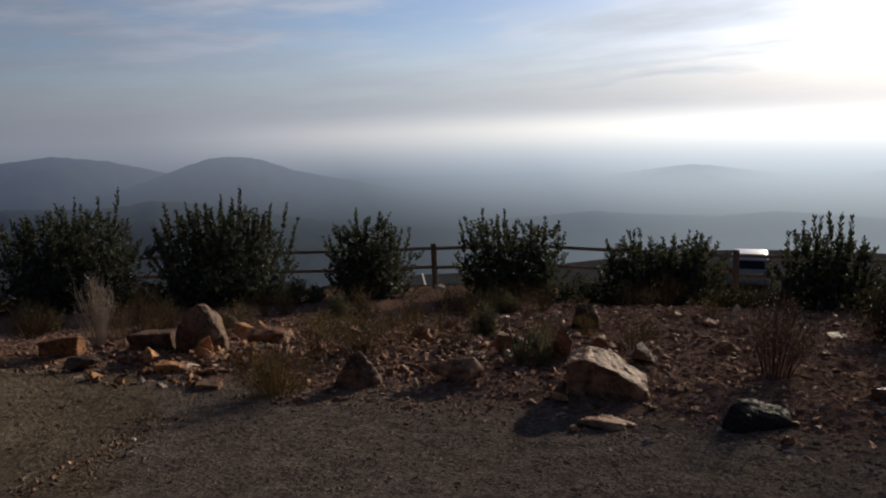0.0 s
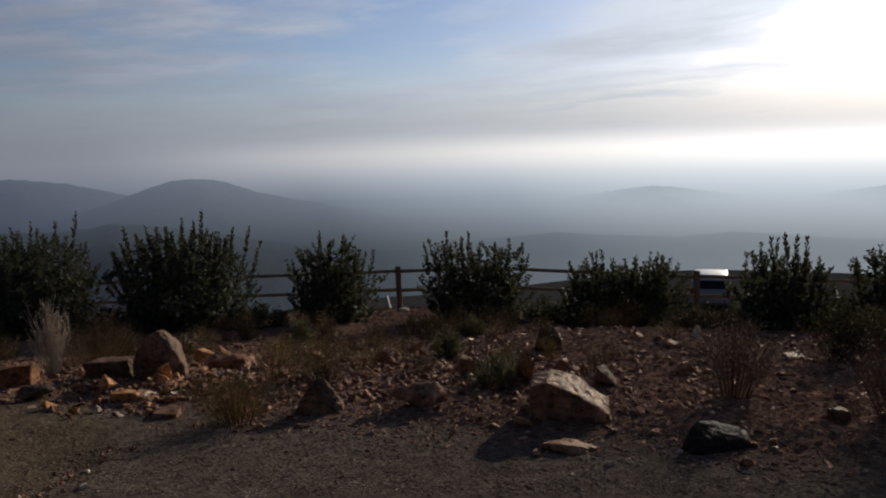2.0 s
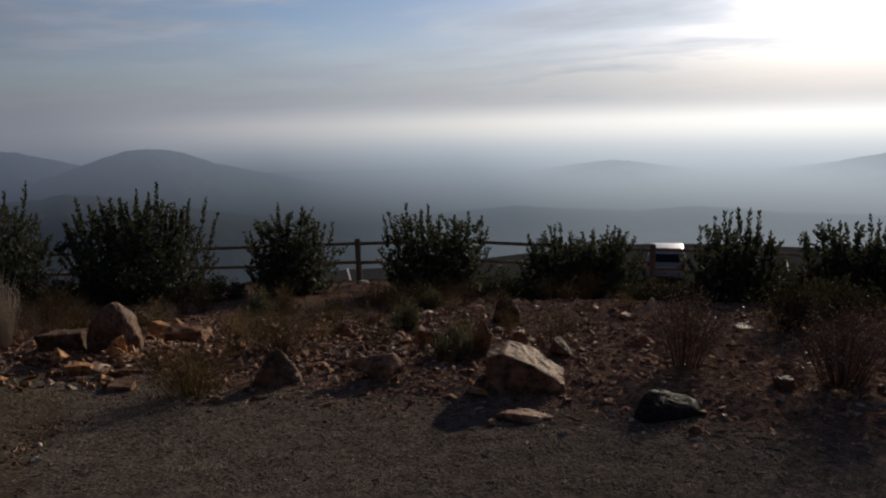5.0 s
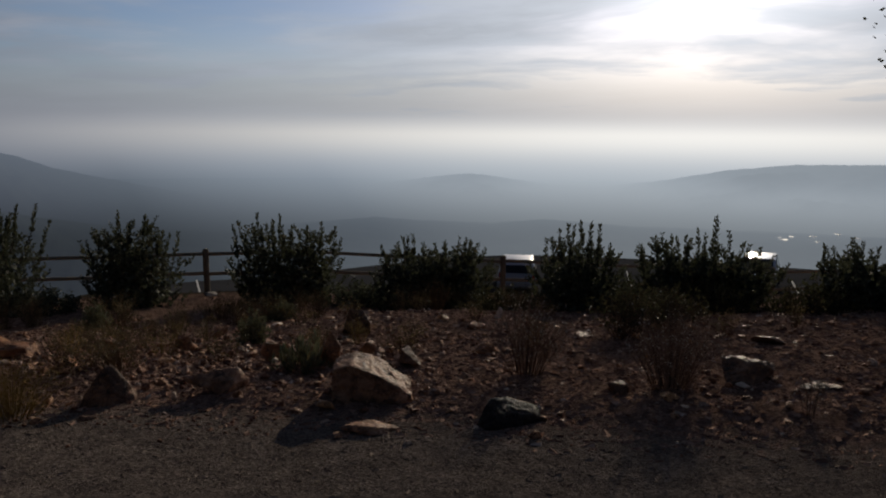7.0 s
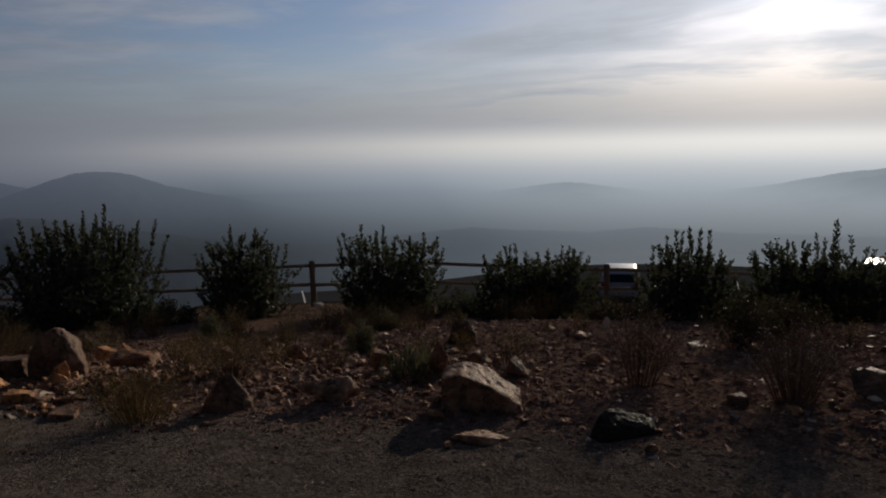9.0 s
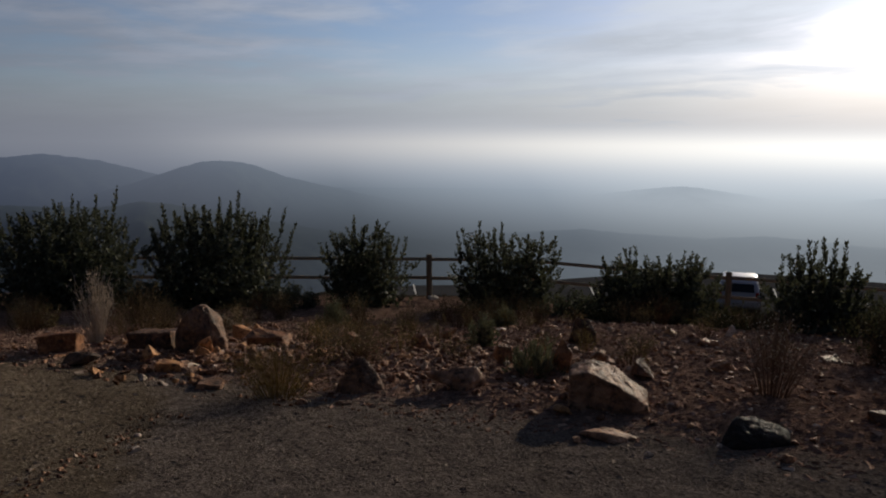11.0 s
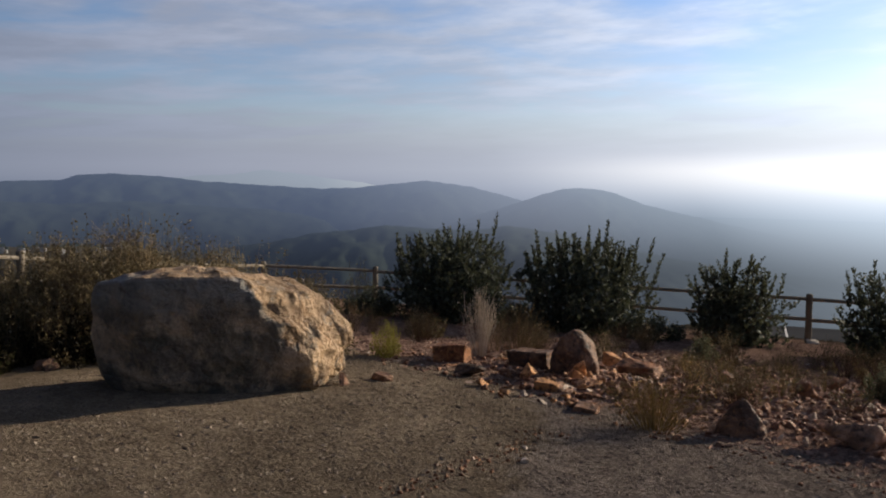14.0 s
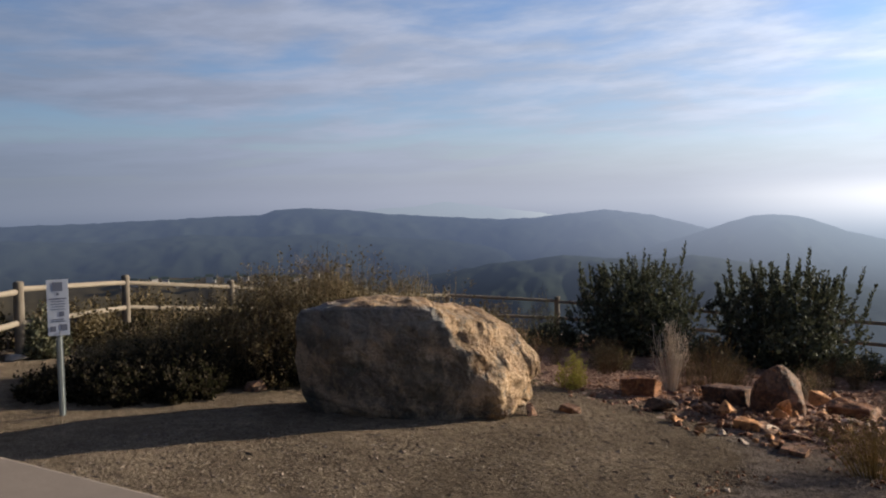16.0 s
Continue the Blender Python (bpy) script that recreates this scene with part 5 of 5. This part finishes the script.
# ---- things by the path ----
def build_sign():
    x, y = -8.50, 3.72
    z = ground_z(x, y, False)
    sign = empty("sign", pose(x, y, z, 0, 0, 62), "narrow white notice plate on a galvanised steel post", "sign")
    bm = bmesh.new()
    outline = [(-0.032, 0.016), (-0.032, 0.010), (-0.018, 0.010), (-0.013, -0.022), (0.013, -0.022), (0.018, 0.010), (0.032, 0.010), (0.032, 0.016), (0.014, 0.016), (0.009, -0.016), (-0.009, -0.016), (-0.014, 0.016)]
    lower = [bm.verts.new((a, b, -0.2)) for a, b in outline]
    upper = [bm.verts.new((a, b, 1.36)) for a, b in outline]
    for k in range(len(outline)):
        j = (k + 1) % len(outline)
        bm.faces.new((lower[k], lower[j], upper[j], upper[k]))
    bmesh.ops.recalc_face_normals(bm, faces=bm.faces[:])
    part("post", from_bm("post", bm, "steel"), sign, pose(0, 0.02, 0))
    plate = part("plate", box("plate", 0.19, 0.004, 0.53, "plate", 0.0015), sign, pose(0, -0.008, 1.13) @ Matrix.Diagonal((1.06, 1, 1.08, 1)), "white enamel plate")
    for w, h, px, pz in ((0.09, 0.085, 0.0, 0.20), (0.025, 0.025, 0.0, 0.13), (0.15, 0.012, 0, 0.085), (0.12, 0.007, 0, 0.06), (0.13, 0.007, 0, 0.035), (0.11, 0.007, 0, 0.01), (0.13, 0.007, 0, -0.015),
                         (0.045, 0.045, 0.03, -0.06), (0.10, 0.010, 0, -0.11), (0.12, 0.010, 0, -0.13), (0.05, 0.05, -0.05, -0.20), (0.06, 0.06, 0.045, -0.19)):
        part("printed_bar", box("printed_bar", w, 0.002, h, "ink", 0.0), plate, pose(px, -0.0035, pz))
    for pz in (0.24, -0.24):
        part("bolt", from_bm("bolt", bolt_bm(), "steel"), plate, pose(0, -0.004, pz, 90, 0, 0))


def bolt_bm():
    bm = bmesh.new()
    bmesh.ops.create_cone(bm, cap_ends=True, segments=6, radius1=0.008, radius2=0.008, depth=0.006)
    return bm


def build_table():
    """A cast concrete picnic table by the camera's place."""
    m = pose(-4.52, 1.30, ground_z(-4.5, 1.3, False), 0, 0, 7.5)
    table = empty("picnic_table", m, "smooth beige cast concrete table beside the path", "table")
    part("tabletop", box("tabletop", 1.85, 0.80, 0.09, "slab", 0.03), table, pose(0, 0, 0.745))
    for x in (-0.6, 0.6):
        part("leg", box("leg", 0.16, 0.55, 0.76, "slab", 0.02), table, pose(x, 0, 0.33))


# ---- far houses ----
def build_town():
    """Pale houses on the foothills, far off in the haze."""
    rng = random.Random(21)
    spots = [(-38.2 - 0.75 * k + rng.uniform(-0.5, 0.5), 1960 + rng.uniform(-60, 20), -6.3 - rng.uniform(0.0, 0.7)) for k in range(11)]
    far = len(spots)
    spots += [(45.5 + 0.56 * k + rng.uniform(-0.25, 0.25), 880 + rng.uniform(-40, 15), -5.16 - rng.uniform(0.0, 0.34)) for k in range(26)]
    for k, (az, r, el) in enumerate(spots):
        w, d, h = (rng.uniform(6, 18), rng.uniform(7, 10), rng.uniform(3, 5)) if k < far else (rng.uniform(3.5, 8), rng.uniform(4, 6), rng.uniform(1.2, 2.2))
        z = 1.54 + r * math.tan(radians(el))
        house = empty("house", pose(-r * math.sin(radians(az)), r * math.cos(radians(az)), z - 2, 0, 0, az + rng.uniform(-20, 20)), "pale low house far off on the hazy foothills", "house", "far houses")
        part("wall", box("wall", w, d, h + 4, "pale wall", 0.0), house, pose(0, 0, h / 2 - 1))
        o = 0.8
        v = [(-w / 2 - o, -d / 2 - o, h + 1), (w / 2 + o, -d / 2 - o, h + 1), (w / 2 + o, d / 2 + o, h + 1), (-w / 2 - o, d / 2 + o, h + 1), (-w / 2 - o, 0, h + 3.6), (w / 2 + o, 0, h + 3.6)]
        if k < far:
            v = [(a, b, c if c < h + 2 else h + 1.5) for a, b, c in v]
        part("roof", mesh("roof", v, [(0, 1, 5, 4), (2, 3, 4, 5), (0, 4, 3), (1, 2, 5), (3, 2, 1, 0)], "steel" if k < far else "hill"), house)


# ---- cars ----
def car(x, y, turn, paint, label, tall=1.68):
    """A parked sport utility car; its nose points to +y before it is turned."""
    top = empty("car", pose(x, y, LOT + 0.035, 0, 0, turn), label, "car")
    half, k = 0.90, tall / 1.68
    side = [(-2.25, 0.42), (-2.28, 0.80), (-2.22, 1.02), (-2.02, 1.50), (-1.80, 1.64), (-0.6, 1.68), (0.25, 1.62), (1.02, 1.10), (1.95, 1.00), (2.25, 0.82), (2.28, 0.45), (2.15, 0.30), (-2.10, 0.30)]
    bm = bmesh.new()
    cols = []
    for f in (-1, -0.86, 0.86, 1):
        col = []
        for yy, zz in side:
            tuck = 1 - 0.20 * max(0.0, (zz - 0.95) / 0.7)
            col.append(bm.verts.new((f * half * tuck, yy * (1 if abs(f) < 0.9 else 0.985), zz * k - (0 if abs(f) < 0.9 else 0.025))))
        cols.append(col)
    n = len(side)
    for a, b in zip(cols, cols[1:]):
        for i in range(n):
            j = (i + 1) % n
            bm.faces.new((a[i], b[i], b[j], a[j]))
    bm.faces.new(cols[0]), bm.faces.new(cols[-1][::-1])
    bmesh.ops.recalc_face_normals(bm, faces=bm.faces[:])
    bmesh.ops.bevel(bm, geom=[e for e in bm.edges if e.calc_face_angle(0) > 0.35], offset=0.04, segments=2, affect="EDGES", profile=0.6)
    part("body", from_bm("body", bm, paint, True), top)

    def pane(name, pts, parent_label=""):
        part(name, mesh(name, [(a, b, c * k) for a, b, c in pts], [tuple(range(len(pts)))], "glass"), top)
    pane("windscreen", [(-0.66, 0.965, 1.165), (0.66, 0.965, 1.165), (0.62, 0.335, 1.585), (-0.62, 0.335, 1.585)])
    pane("rear_window", [(0.64, -2.205, 1.09), (-0.64, -2.205, 1.09), (-0.60, -2.065, 1.46), (0.60, -2.065, 1.46)])
    for s in (-1, 1):
        for y0, y1, y2, y3 in ((0.80, 0.30, -0.52, -0.52), (-0.60, -0.60, -1.45, -1.40)):
            pts = [(s * 0.872, y0, 1.12), (s * 0.775, y1, 1.57), (s * 0.775, y2, 1.60), (s * 0.872, y3, 1.12)]
            pane("side_window", pts if s > 0 else pts[::-1])
        part("headlight", box("headlight", 0.34, 0.08, 0.13, "lamp", 0.02), top, pose(s * 0.66, 2.22, 0.83 * k))
        part("tail_light", box("tail_light", 0.14, 0.08, 0.30, "red lamp", 0.02), top, pose(s * 0.76, -2.235, 0.95 * k))
        part("wing_mirror", box("wing_mirror", 0.20, 0.10, 0.15, paint, 0.03), top, pose(s * 0.98, 0.72, 1.12 * k))
        for yy in (-1.38, 1.40):
            bm = bmesh.new()
            bmesh.ops.create_cone(bm, cap_ends=True, segments=24, radius1=0.35, radius2=0.35, depth=0.22)
            bmesh.ops.bevel(bm, geom=[e for e in bm.edges if e.calc_face_angle(0) > 1], offset=0.04, segments=2, affect="EDGES")
            wheel = part("wheel", from_bm("wheel", bm, "rubber"), top, pose(s * 0.82, yy, 0.35, 0, 90, 0))
            bm = bmesh.new()
            bmesh.ops.create_cone(bm, cap_ends=True, segments=16, radius1=0.22, radius2=0.19, depth=0.02)
            part("rim", from_bm("rim", bm, "steel"), wheel, pose(0, 0, s * 0.112), "steel rim")
    part("front_bumper", box("front_bumper", 1.72, 0.16, 0.26, paint, 0.06), top, pose(0, 2.24, 0.50))
    part("rear_bumper", box("rear_bumper", 1.72, 0.16, 0.26, paint, 0.06), top, pose(0, -2.24, 0.50))
    return top


build_fence()
build_boulder()
build_wedge()
build_dome()
build_pyramid()
for seed, x, y, w, d, h, mat, turn, label in STONES:
    stone(seed, x, y, w, d, h, mat, label, turn, block=seed in (1, 3, 8, 23, 38, 40))
# its near-black colour stands for the shaded side and cast shadow
stone(20, 2.20, 5.62, 0.78, 0.54, 0.20, "shade rock", "low stone coloured near-black for its shade", 8, tilt=24, sink=0.42)
build_sign()
build_table()
car(13.9, 35.6, -22, "pewter paint", "dull grey sport utility car parked beyond the fence", 1.56)
car(25.0, 32.3, 140, "grey paint", "silver car parked with sun glinting on its roof", 1.6)
build_tree()
build_town()
build_plants()
build_chips()
